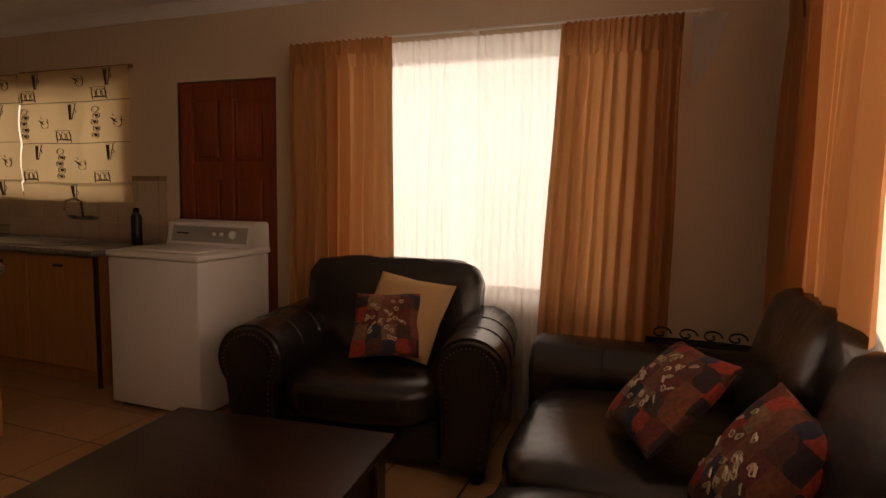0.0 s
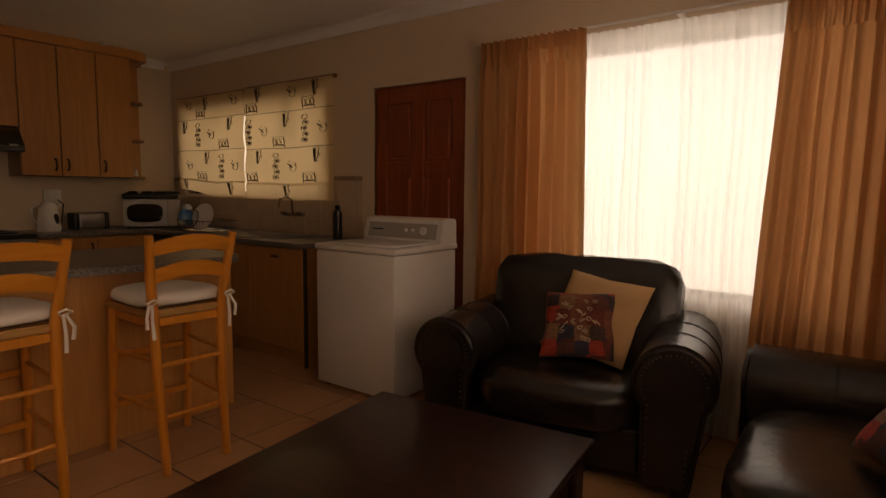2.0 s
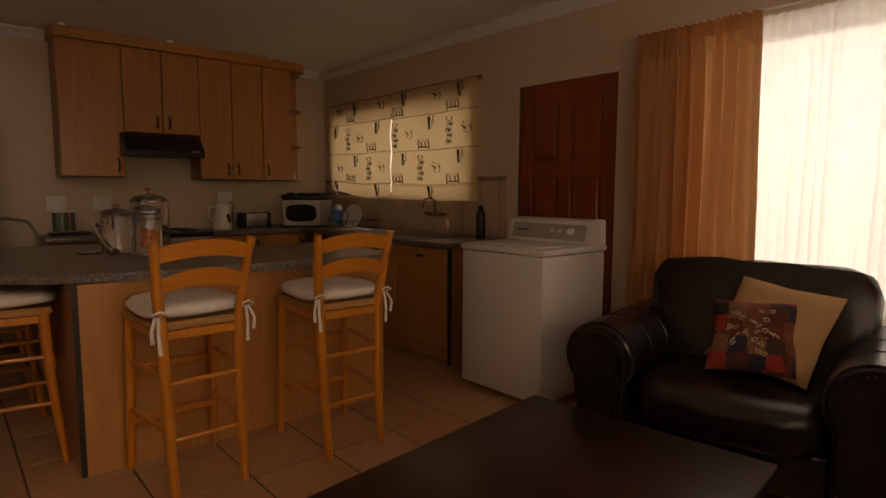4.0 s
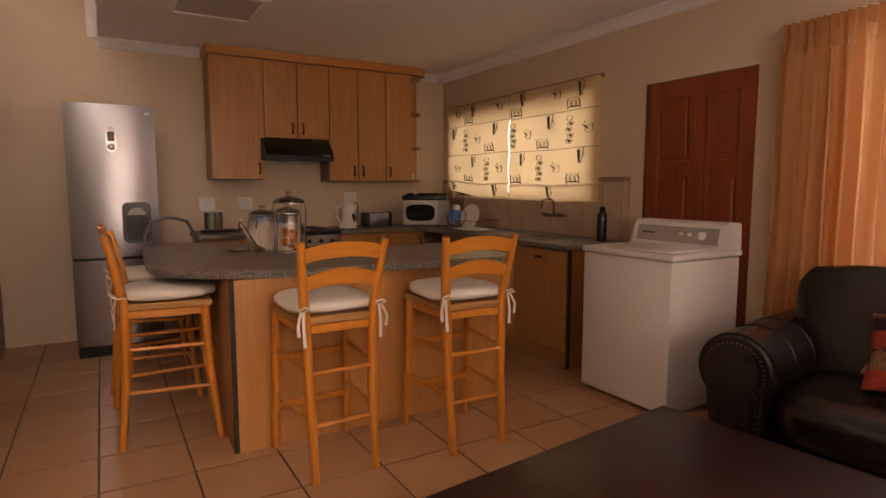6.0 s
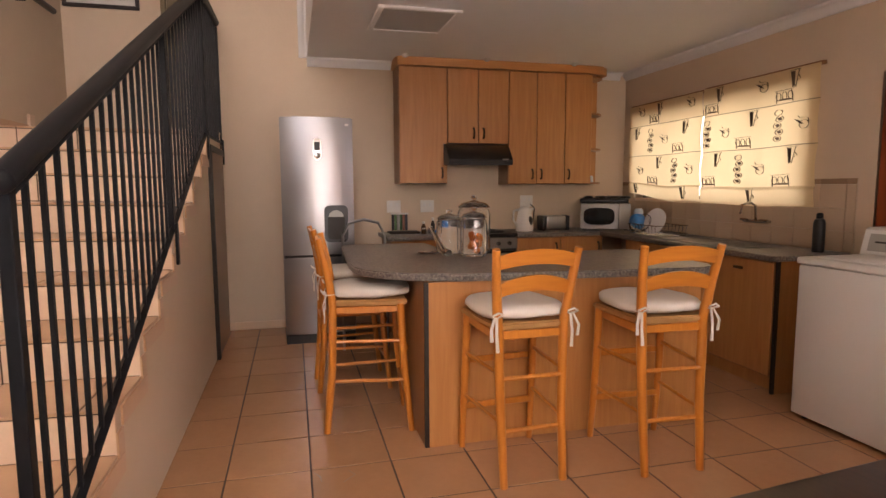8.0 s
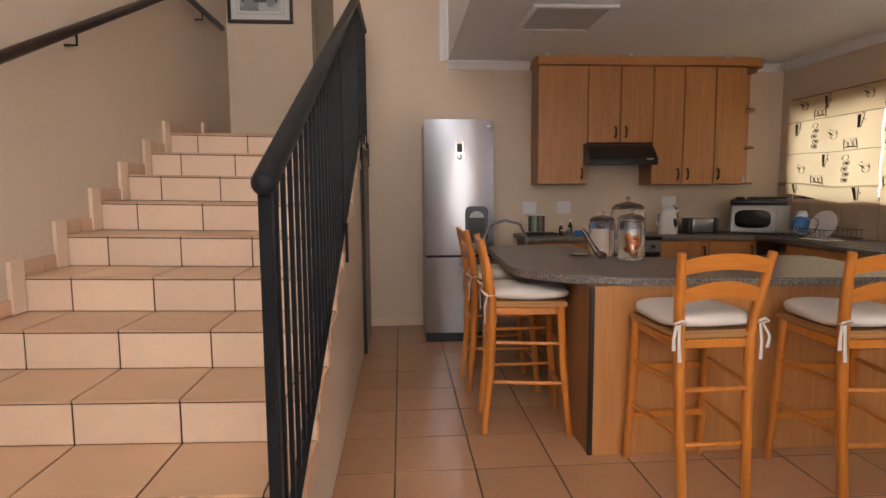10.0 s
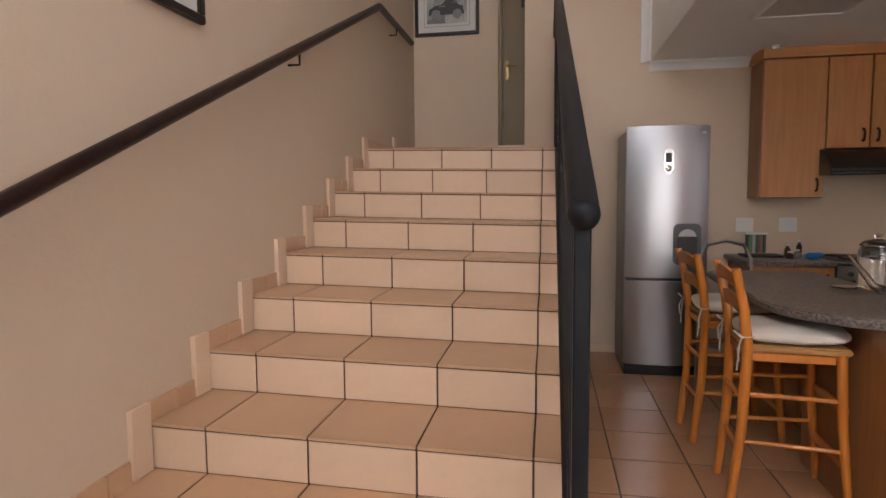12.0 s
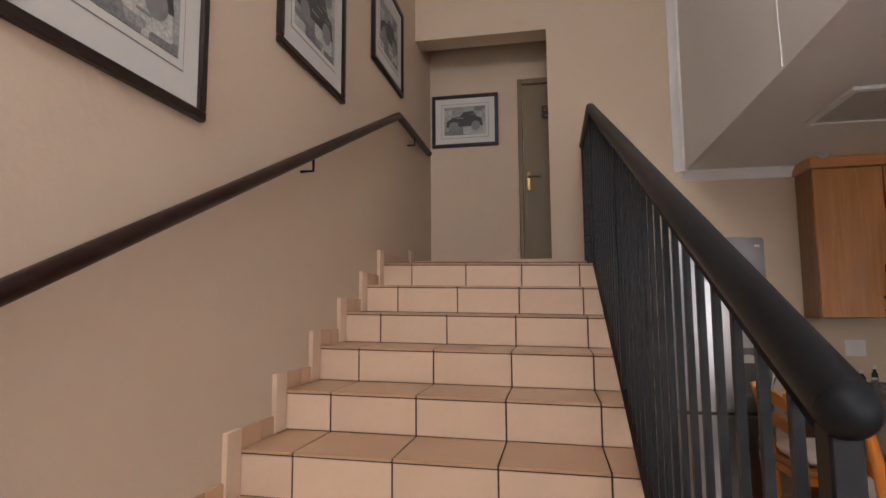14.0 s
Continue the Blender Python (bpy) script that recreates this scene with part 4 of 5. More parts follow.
def motif(bm, kind, x, z):
    """Printed kitchenware drawn with pen strokes: 0 mug, 1 stacked pots, 2 pouring jug, 3 table with jars."""
    if kind == 0:
        filled(bm, [(x - 0.040, z + 0.05), (x - 0.002, z + 0.05), (x + 0.004, z - 0.055), (x - 0.018, z - 0.06)])
        stroke(bm, [(x - 0.045, z + 0.055), (x + 0.045, z + 0.06)], 0.006)
        stroke(bm, [(x + 0.035, z + 0.055), (x + 0.012, z - 0.06), (x - 0.016, z - 0.062)], 0.005)
        stroke(bm, [(x + 0.03, z + 0.02), (x + 0.052, z - 0.005), (x + 0.022, z - 0.02)], 0.004)
    elif kind == 1:
        for k in range(5):
            q, h = z + 0.095 - 0.047 * k, 0.012 if k % 2 else -0.006
            ring(bm, x + h, q, 0.036, 0.021, 0.0055)
            if k:
                filled(bm, [(x + h - 0.024, q + 0.008), (x + h + 0.012, q + 0.013), (x + h + 0.024, q - 0.006), (x + h - 0.004, q - 0.014)])
    elif kind == 2:
        ring(bm, x + 0.02, z - 0.012, 0.038, 0.030, 0.0045)
        filled(bm, [(x - 0.065, z + 0.030), (x - 0.02, z + 0.018), (x + 0.022, z - 0.014), (x - 0.012, z - 0.006)])
        stroke(bm, [(x - 0.03, z + 0.05), (x - 0.02, z + 0.036), (x + 0.05, z + 0.030), (x + 0.06, z + 0.0)], 0.0045)
    else:
        stroke(bm, [(x - 0.085, z + 0.040), (x + 0.085, z + 0.042)], 0.007)
        for q in (-0.055, 0.0, 0.055):
            ring(bm, x + q, z, 0.022, 0.028, 0.0045)
        for q in (-0.075, 0.075):
            stroke(bm, [(x + q * 0.9, z + 0.034), (x + q, z - 0.045)], 0.006)
        filled(bm, [(x - 0.07, z - 0.03), (x - 0.045, z - 0.02), (x + 0.05, z - 0.022), (x + 0.07, z - 0.034)])


BANDS = (0.0, 0.135, 0.44, 0.745)            # seams above the hem


def roman_blind(x0, x1, z0, z1, seed, lift, start):
    """lift raises one lower corner; start shifts the repeat of the print."""
    w, h = x1 - x0, z1 - z0
    b = thing("roman_blind", "cream roman blind printed with brown coffee cups and pots", "blind", ((x0 + x1) / 2, YN - 0.035, z0), 0, "kitchen window blinds")

    def cloth_at(x, z):
        """Depth and sag of the cloth at a place on it."""
        u, v = x / w + 0.5, z / h
        low = max(q for q in BANDS if q <= max(z, 0.0))
        fold = math.sin(min(1.0, (z - low) / 0.3) * math.pi)
        y = -0.014 * fold + 0.010 * noise.noise(Vector((u * 4, v * 3, seed))) + 0.003 * noise.noise(Vector((u * 14, v * 5, seed + 9)))
        return y, lift * max(0.0, 1 - 1.6 * u) * (1 - v) ** 4 + 0.006 * math.sin(u * 9) * (1 - v)
    bm = bmesh.new()
    nx, nz = 30, 60
    grid = []
    for i in range(nx + 1):
        x = -w / 2 + w * i / nx
        col = []
        for j in range(nz + 1):
            y, up = cloth_at(x, h * j / nz)
            col.append(bm.verts.new((x, y, h * j / nz + up)))
        grid.append(col)
    for i in range(nx):
        for j in range(nz):
            bm.faces.new((grid[i][j], grid[i + 1][j], grid[i + 1][j + 1], grid[i][j + 1]))
    part("fabric", bm, BLIND, b)
    for r, base in enumerate((-0.16, 0.135, 0.44, 0.745)):
        for rep in range(-1, 3):
            for kind, dx, dz in ((1, 0.0, 0.15), (2, 0.21, 0.15), (3, 0.42, 0.055), (0, 0.51, 0.235)):
                x = start - w / 2 + 0.76 * rep + dx + (0.38 if r % 2 else 0.0)
                z = base + min(dz, h - base - 0.07)
                tall = 0.12 if kind == 1 else 0.065
                if abs(x) > w / 2 - 0.05 or z < tall or z > h - tall + 0.03:
                    continue
                bm = bmesh.new()
                motif(bm, kind, x, min(z, h - tall))
                for v in bm.verts:
                    y, up = cloth_at(v.co.x, v.co.z)
                    v.co.y += y - 0.0022
                    v.co.z += up
                part("printed_cup" if kind in (0, 2) else "printed_pot", bm, INK, b)
    for q in BANDS[1:]:
        bm = bmesh.new()
        tube(bm, [(x, cloth_at(x, q)[0] - 0.003, q + cloth_at(x, q)[1]) for x in [-w / 2 + w * k / 12 for k in range(13)]], 0.003, 5)
        part("batten_seam", bm, INK2, b)
    part("headrail", bm_box(-w / 2 - 0.005, w / 2 + 0.005, 0.004, 0.034, h - 0.012, h + 0.014, bevel=0.004), wood_side, b)
    return b


roman_blind(-3.77, -2.649, 1.20, 2.155, 3, 0.07, 0.38)
roman_blind(-2.638, -1.485, 1.185, 2.165, 5, 0.0, 0.06)


# ---- curtains ----
def drape(along, a0, a1, at, z0, z1, folds, depth, mat, name, label, seed, billow=0.0, header=True, pivot=0.35):
    """A hanging cloth with gathered folds, along x or y."""
    bm = bmesh.new()
    nx, nz = folds * 8, 26
    grid = []
    rnd = random.Random(seed)
    ph = [rnd.uniform(-0.9, 0.9) for _ in range(folds + 2)]
    am = [rnd.uniform(0.35, 1.35) for _ in range(folds + 2)]
    for i in range(nx + 1):
        col = []
        for j in range(nz + 1):
            w, v = i / nx, j / nz
            u = min(1.0, max(0.0, w + (0.35 / folds) * noise.noise(Vector((w * folds * 0.6, v * 0.7, seed)))))
            k = min(int(u * folds), folds)
            f = u * folds - k
            amp = depth * (am[k] * (1 - f) + am[k + 1] * f) * (0.45 + 0.55 * (1 - v) ** 0.6)
            d = amp * math.sin(2 * math.pi * u * folds + (ph[k] * (1 - f) + ph[k + 1] * f) * (1 - v)) + 0.02 * noise.noise(Vector((u * 3, v * 2, seed)))
            if header and v > 0.955:
                d = depth * 0.55 * math.sin(2 * math.pi * u * folds * 2)
            a = a0 + (a1 - a0) * w + billow * (1 - v) * (u - pivot) + 0.01 * noise.noise(Vector((u * 4, v * 3, seed + 5)))
            z = z0 + (z1 - z0) * v
            col.append(bm.verts.new((a, at + d, z) if along == "x" else (at + d, a, z)))
        grid.append(col)
    for i in range(nx):
        for j in range(nz):
            bm.faces.new((grid[i][j], grid[i + 1][j], grid[i + 1][j + 1], grid[i][j + 1]))
    c = thing(name, label, "curtain")
    part("cloth", bm, mat, c)
    return c


drape("x", -0.06, 0.645, YN - 0.14, 0.03, 2.18, 9, 0.046, DRAPE, "curtain", "long peach lined curtain gathered beside the window", 4, 0.06)
drape("x", 1.59, 2.17, YN - 0.13, 0.03, 2.175, 9, 0.046, DRAPE, "curtain", "long peach lined curtain gathered in the room corner", 8, 0.10, pivot=1.0)
drape("y", 4.60, 5.86, XE - 0.15, 0.03, 2.21, 14, 0.055, DRAPE, "curtain", "wide peach curtain on the side window", 12, -0.05)
drape("x", 0.50, 1.68, YN - 0.05, 0.02, 2.165, 24, 0.022, SHEER, "net_curtain", "white sheer net curtain hanging to the floor", 15, 0.0, header=False)
drape("y", 0.85, 4.95, XE - 0.06, 0.02, 2.19, 40, 0.014, SHEER, "net_curtain", "white sheer net curtain on the side window", 16, 0.0, header=False)
for along, a0, a1, at in (("x", -0.10, 2.30, YN - 0.09), ("y", 0.9, 5.9, XE - 0.10)):
    r = thing("curtain_rail", "thin white curtain rail above the window", "curtain rail")
    bm = bmesh.new()
    tube(bm, [(a0, at, 2.19), (a1, at, 2.19)] if along == "x" else [(at, a0, 2.19), (at, a1, 2.19)], 0.007)
    part("rail", bm, PLASTIC, r)
    for q in (a0 + 0.05, (a0 + a1) / 2, a1 - 0.05):
        bm = bm_box(q - 0.01, q + 0.01, at, YN - 0.0005, 2.18, 2.20) if along == "x" else bm_box(at, XE - 0.0005, q - 0.01, q + 0.01, 2.18, 2.20)
        part("bracket", bm, PLASTIC, r)
tie = thing("curtain_tail", "loose white net end hooked on the rail end", "curtain", (2.27, YN - 0.02, 1.9))
bm = bmesh.new()
prism(bm, [(-0.06, 0.29), (0.10, 0.29), (0.06, 0.12), (-0.02, -0.05), (-0.05, -0.06)], "y", -0.006, 0.0)
part("cloth", bm, SHEER, tie)


# ---- leather armchair and sofa ----
def rolled_arm(parent, x, y0, y1, w, h, side):
    """A rolled arm that runs from front y0 to back y1; its scroll leans outwards."""
    r = w * 0.56
    n = 20
    cx = x + side * 0.02
    pts = [(x - w * 0.34, 0.06), (x + w * 0.34, 0.06)]
    arc = [(cx + r * math.cos(radians(a)), h - r + r * math.sin(radians(a))) for a in range(-40, 221, 13)]
    bm = bmesh.new()
    prism(bm, pts + arc, "y", y0, y1)
    bmesh.ops.bevel(bm, geom=[e for e in bm.edges if abs(e.verts[0].co.y - e.verts[1].co.y) < 1e-5], offset=0.022, segments=3, affect="EDGES")
    arm = part("arm", bm, LEATHER, parent)
    bm = bmesh.new()
    ri = r - 0.055
    inner = [(x - w * 0.22, 0.09), (x + w * 0.22, 0.09)] + [(cx + ri * math.cos(radians(a)), h - r + ri * math.sin(radians(a))) for a in range(-40, 221, 20)]
    prism(bm, inner, "y", y0 - 0.010, y0 + 0.02)
    bmesh.ops.bevel(bm, geom=[e for e in bm.edges if abs(e.verts[0].co.y - e.verts[1].co.y) < 1e-5 and e.verts[0].co.y < y0], offset=0.008, segments=2, affect="EDGES")
    part("arm_facing", bm, LEATHER, arm)
    bm = bmesh.new()
    rs = r - 0.042
    line = [(x - w * 0.26, 0.10 + 0.028 * k) for k in range(int((h - r - 0.16) / 0.028))] + [(cx + rs * math.cos(radians(a)), h - r + rs * math.sin(radians(a))) for a in range(-30, 215, 9)] + [(x + w * 0.26, 0.10 + 0.028 * k) for k in range(int((h - r - 0.16) / 0.028))]
    for a, b in line:
        bmesh.ops.create_icosphere(bm, subdivisions=1, radius=0.0055, matrix=pose(a, y0 - 0.002, b))
    tagged(part("studs", bm, STUD, arm, "row of small brass studs"), kind="stuff")
    for k in range(2):
        bm = bmesh.new()
        yy = y0 + (y1 - y0) * (0.30 + 0.28 * k)
        tube(bm, [(cx + (r + 0.001) * math.cos(radians(a)), yy, h - r + (r + 0.001) * math.sin(radians(a))) for a in range(-20, 201, 15)], 0.004, 6)
        part("seam", bm, LEATHER, arm)
    return arm


def lounge_seat(name, label, category, at, rz, width, depth, arm_w, arm_h, back_h, seats, back_t=0.26, seat_in=0.0):
    """Upholstered seat that faces -y, its front at y = 0."""
    s = thing(name, label, category, at, rz)
    inner = width - 2 * arm_w * 0.85
    part("base", bm_box(-inner / 2, inner / 2, 0.05, depth - 0.05, 0.07, 0.27, bevel=0.02, seg=2), LEATHER, s)
    for side in (-1, 1):
        rolled_arm(s, side * (width / 2 - arm_w / 2), 0.0, depth - 0.03, arm_w, arm_h, side)
    for k in range(seats):
        w = inner / seats
        c = -inner / 2 + w * (k + 0.5)
        bm = bmesh.new()
        blob(bm, w - 0.006, depth - back_t * 0.7 - seat_in, 0.23, 4.5, 16, pose(c, (depth - back_t * 0.7 + seat_in) / 2 - 0.03, 0.345, 2), 0.009)
        part("seat_cushion", bm, LEATHER, s)
        bm = bmesh.new()
        blob(bm, w + (0.20 if seats == 1 else 0.0), back_t, back_h - 0.30, 7.0 if seats == 1 else 3.8, 18, pose(c, depth - back_t * 0.62, 0.30 + (back_h - 0.30) / 2, -12), 0.012)
        part("back_cushion", bm, LEATHER, s)
    part("back_frame", bm_box(-inner / 2 - 0.03, inner / 2 + 0.03, depth - 0.10, depth, 0.07, back_h - 0.16, bevel=0.03, seg=3), LEATHER, s)
    for x in (-width / 2 + 0.09, width / 2 - 0.09):
        for y in (0.06, depth - 0.08):
            bm = bmesh.new()
            lathe(bm, [(0.03, 0.0), (0.04, 0.03), (0.035, 0.075)], 12, pose(x, y, 0))
            part("foot", bm, DARKWOOD, s)
    return s


lounge_seat("armchair", "dark brown leather armchair with rolled studded arms", "armchair", (0.85, 5.06, 0), 10, 1.30, 0.84, 0.30, 0.67, 0.93, 1)
lounge_seat("sofa", "dark brown leather sofa with loose cushions along the side wall", "sofa", (1.56, 4.53, 0), -90, 2.42, 1.14, 0.30, 0.62, 0.98, 2, 0.22, 0.09)


def cushion(label, at, rot, size, mat, thick=0.15, threads=0, seed=1):
    c = thing("cushion", label, "cushion")
    c.matrix_world = pose(*at, *rot)
    bm = bmesh.new()
    n = 18
    rows2 = []
    for sgn in (1, -1):
        g = []
        for i in range(n + 1):
            row = []
            for j in range(n + 1):
                u, v = -1 + 2 * i / n, -1 + 2 * j / n
                t = ((1 - u * u) * (1 - v * v)) ** 0.42
                pull = 1 - 0.07 * (1 - abs(u * v)) * (abs(u) ** 4 + abs(v) ** 4)
                row.append(bm.verts.new((u * size / 2 * pull, sgn * (t * thick / 2 * (1 + 0.25 * noise.noise(Vector((u * 2, v * 2, seed * 3 + sgn)))) + 0.004), v * size / 2 * pull)))
            g.append(row)
        for i in range(n):
            for j in range(n):
                q = (g[i][j], g[i + 1][j], g[i + 1][j + 1], g[i][j + 1])
                bm.faces.new(q if sgn < 0 else q[::-1])
        rows2.append(g)
    a, b = rows2
    rim = [(i, 0) for i in range(n)] + [(n, j) for j in range(n)] + [(i, n) for i in range(n, 0, -1)] + [(0, j) for j in range(n, 0, -1)]
    for p, q in zip(rim, rim[1:] + rim[:1]):
        bm.faces.new((a[p[0]][p[1]], a[q[0]][q[1]], b[q[0]][q[1]], b[p[0]][p[1]]))
    bmesh.ops.recalc_face_normals(bm, faces=bm.faces)
    part("cover", bm, mat, c)
    if threads:
        rnd = random.Random(seed)
        bm = bmesh.new()
        for k in range(threads):
            u, v = rnd.uniform(-0.6, 0.6), rnd.uniform(-0.6, 0.6)
            pts = []
            for q in range(9):
                uu, vv = u + 0.08 * math.cos(q * 0.8 + k) * rnd.uniform(0.4, 1), v + 0.07 * math.sin(q * 0.9) * rnd.uniform(0.6, 1)
                t = (max(0.05, (1 - uu * uu) * (1 - vv * vv))) ** 0.42
                pts.append((uu * size / 2, -t * thick / 2 * 1.12 - 0.006, vv * size / 2))
            tube(bm, pts, 0.0022, 5)
        tagged(part("embroidery", bm, THREAD, c, "raised metallic thread embroidery"), kind="stuff")
    return c


cushion("tan cloth cushion leaning in the leather armchair", (0.892, 5.50, 0.665), (-36, 6.4, -4), 0.44, TAN, 0.15, 0, 2)
cushion("small dark red patchwork cushion with embroidery in the armchair", (0.851, 5.385, 0.637), (-36, -3, 13.5), 0.35, PATCH, 0.12, 26, 3)
cushion("dark red patchwork cushion lying on the leather sofa", (2.157, 4.853, 0.635), (-45, -3, -67), 0.40, PATCH, 0.13, 30, 5)
cushion("orange patchwork cushion leaning on the leather sofa", (2.375, 4.427, 0.60), (-34, 1.2, -80), 0.42, PATCH, 0.13, 30, 9)
cushion("dark red patchwork cushion at the sofa end", (2.44, 3.72, 0.62), (-25, 20, -80), 0.42, PATCH, 0.13, 10, 11)

# iron scroll ornament behind the sofa arm
orn = thing("iron_scroll_table", "black wrought iron scroll-edged side table behind the sofa", "side table", (2.31, 5.84, 0))
bm = bmesh.new()
for c, d in ((-0.17, 1), (-0.05, -1), (0.06, 1), (0.17, -1)):
    tube(bm, [(c + 0.05 * (1 - k / 14) * math.cos(d * k * 0.62), 0, 0.625 + 0.035 * (1 - k / 14) * math.sin(k * 0.62)) for k in range(13)], 0.005, 6)
tube(bm, [(-0.24, 0, 0.595), (-0.1, 0, 0.60), (0.1, 0, 0.60), (0.24, 0, 0.595)], 0.006, 6)
part("scrollwork", bm, IRON, orn)
part("tabletop", bm_box(-0.24, 0.24, -0.06, 0.06, 0.575, 0.589, bevel=0.003), IRON, orn)
for x in (-0.21, 0.21):
    bm = bmesh.new()
    tube(bm, [(x, 0, 0.0), (x, 0, 0.58)], 0.01)
    part("leg", bm, IRON, orn)

# ---- coffee table ----
ct = thing("coffee_table", "low dark wooden coffee table with moulded edge", "coffee table", (0.175, 4.72, 0), 6.0)
W, L = 1.0, 1.45
part("tabletop", bm_box(0, W, -L, 0, 0.315, 0.345, bevel=0.008, seg=3), DARKWOOD, ct)
part("edge_moulding", bm_box(0.025, W - 0.025, -L + 0.025, -0.025, 0.295, 0.315, bevel=0.006, seg=2), DARKWOOD, ct)
for a, b, c, d in ((0.05, W - 0.05, -0.085, -0.06), (0.05, W - 0.05, -L + 0.06, -L + 0.085), (0.06, 0.085, -L + 0.085, -0.085), (W - 0.085, W - 0.06, -L + 0.085, -0.085)):
    part("apron", bm_box(a, b, c, d, 0.06, 0.294, bevel=0.003), DARKWOOD, ct)
for x in (0.03, W - 0.13):
    for y in (-L + 0.03, -0.13):
        part("leg", bm_box(x, x + 0.10, y, y + 0.10, 0.045, 0.294, bevel=0.008), DARKWOOD, ct)
        part("foot", bm_box(x - 0.012, x + 0.112, y - 0.012, y + 0.112, 0.0, 0.045, bevel=0.015, seg=2), DARKWOOD, ct)


# ---- small kitchen things ----
def glass_jar(at, r, h, fruit, tap, label):
    j = thing("glass_jar", label, "jar", at)
    bm = bmesh.new()
    lathe(bm, [(r * 0.9, 0), (r, 0.012), (r, h * 0.78), (r * 0.92, h * 0.86), (r * 0.80, h * 0.90), (r * 0.76, h * 0.90), (r * 0.88, h * 0.85), (r - 0.006, h * 0.77), (r - 0.006, 0.02), (0.005, 0.016)], 28)
    part("bowl", bm, GLASS, j)
    bm = bmesh.new()
    lathe(bm, [(r * 0.92, h * 0.905), (r * 0.96, h * 0.92), (r * 0.75, h * 0.99), (r * 0.3, h * 1.03), (0.012, h * 1.05), (0.02, h * 1.09), (0.022, h * 1.12), (0.004, h * 1.16)], 24)
    part("lid", bm, GLASS, j)
    bm = bmesh.new()
    lathe(bm, [(r * 0.93, h * 0.895), (r * 0.99, h * 0.898), (r * 0.99, h * 0.912), (r * 0.93, h * 0.913)], 24)
    part("lid_rim", bm, CHROME, j)
    if fruit:
        rnd = random.Random(4)
        for k in range(9):
            bm = bmesh.new()
            a, q = rnd.uniform(0, 6.3), rnd.uniform(0.2, 0.6) * r
            blob(bm, 0.06, 0.045, 0.035, 2.2, 6, pose(q * math.cos(a), q * math.sin(a), 0.045 + 0.011 * k, rnd.uniform(0, 60), rnd.uniform(0, 60), rnd.uniform(0, 90)))
            part("dried_fruit", bm, ORANGE, j, "orange dried fruit")
    if tap:
        bm = bmesh.new()
        tube(bm, [(r - 0.003, 0, 0.05), (r + 0.03, 0, 0.05), (r + 0.04, 0, 0.02)], 0.008)
        part("tap", bm, CHROME, j)
    return j


glass_jar((-1.98, 3.50, ZT + 0.002), 0.085, 0.25, False, False, "clear glass cookie jar with domed lid on the bar")
glass_jar((-1.75, 3.60, ZT + 0.002), 0.085, 0.27, True, False, "clear glass jar holding orange dried fruit on the bar")
glass_jar((-2.03, 3.69, ZT + 0.002), 0.112, 0.33, False, True, "tall clear glass drinks jar with domed lid on the bar")
scoop = thing("glass_scoop", "clear glass scoop leaning against the jar", "scoop", (-1.86, 3.43, ZT + 0.002))
bm = bmesh.new()
tube(bm, [(-0.12, -0.06, 0.17), (0, 0, 0.03), (0.05, 0.02, 0.012)], [0.012, 0.02, 0.028], 10)
part("body", bm, GLASS, scoop)
tray = thing("glass_coaster", "flat clear glass plate under the jar", "plate", (-1.98, 3.36, ZT + 0.002))
bm = bmesh.new()
lathe(bm, [(0.06, 0), (0.075, 0.006), (0.07, 0.009), (0.01, 0.006)], 20)
part("body", bm, GLASS, tray)

rack = thing("spice_rack", "clear holder with small coloured tubes on the worktop", "rack", (-3.70, 3.50, ZT + 0.002))
part("base", bm_box(-0.09, 0.09, -0.13, 0.16, 0, 0.018, bevel=0.004), EDGE, rack)
for k, c in enumerate(((0.03, 0.03, 0.04), (0.12, 0.24, 0.10), (0.4, 0.4, 0.38), (0.05, 0.12, 0.05), (0.3, 0.12, 0.08), (0.06, 0.06, 0.08))):
    bm = bmesh.new()
    lathe(bm, [(0.013, 0.02), (0.013, 0.17), (0.009, 0.175)], 10, pose(0.0, -0.09 + 0.026 * k, 0.01))
    part("tube", bm, material("tube_colour", c, 0.3), rack)
part("cover", bm_box(-0.025, 0.025, -0.11, 0.06, 0.18, 0.195, bevel=0.003), PLASTIC, rack)
for k, (x, y, r, h, m) in enumerate(((-3.66, 3.70, 0.022, 0.10, BRONZE), (-3.62, 3.76, 0.028, 0.06, STEEL), (-3.70, 3.80, 0.02, 0.13, EDGE), (-3.56, 3.68, 0.025, 0.05, BRONZE))):
    b = thing("small_bottle", "small dark bottle with pale cap on the worktop", "bottle", (x, y, ZT + 0.002))
    bm = bmesh.new()
    lathe(bm, [(r, 0), (r, h * 0.65), (r * 0.5, h * 0.8), (r * 0.5, h * 0.9)], 14)
    part("body", bm, m, b)
    bm = bmesh.new()
    lathe(bm, [(r * 0.6, h * 0.901), (r * 0.6, h * 1.1), (r * 0.4, h * 1.12)], 12)
    part("cap", bm, PLASTIC, b)
bag = thing("blue_packet", "crumpled blue plastic packet on the worktop", "packet", (-3.52, 3.84, ZT + 0.03))
bm = bmesh.new()
blob(bm, 0.10, 0.13, 0.06, 2.5, 8, None, 0.02)
part("wrapper", bm, BLUE, bag)

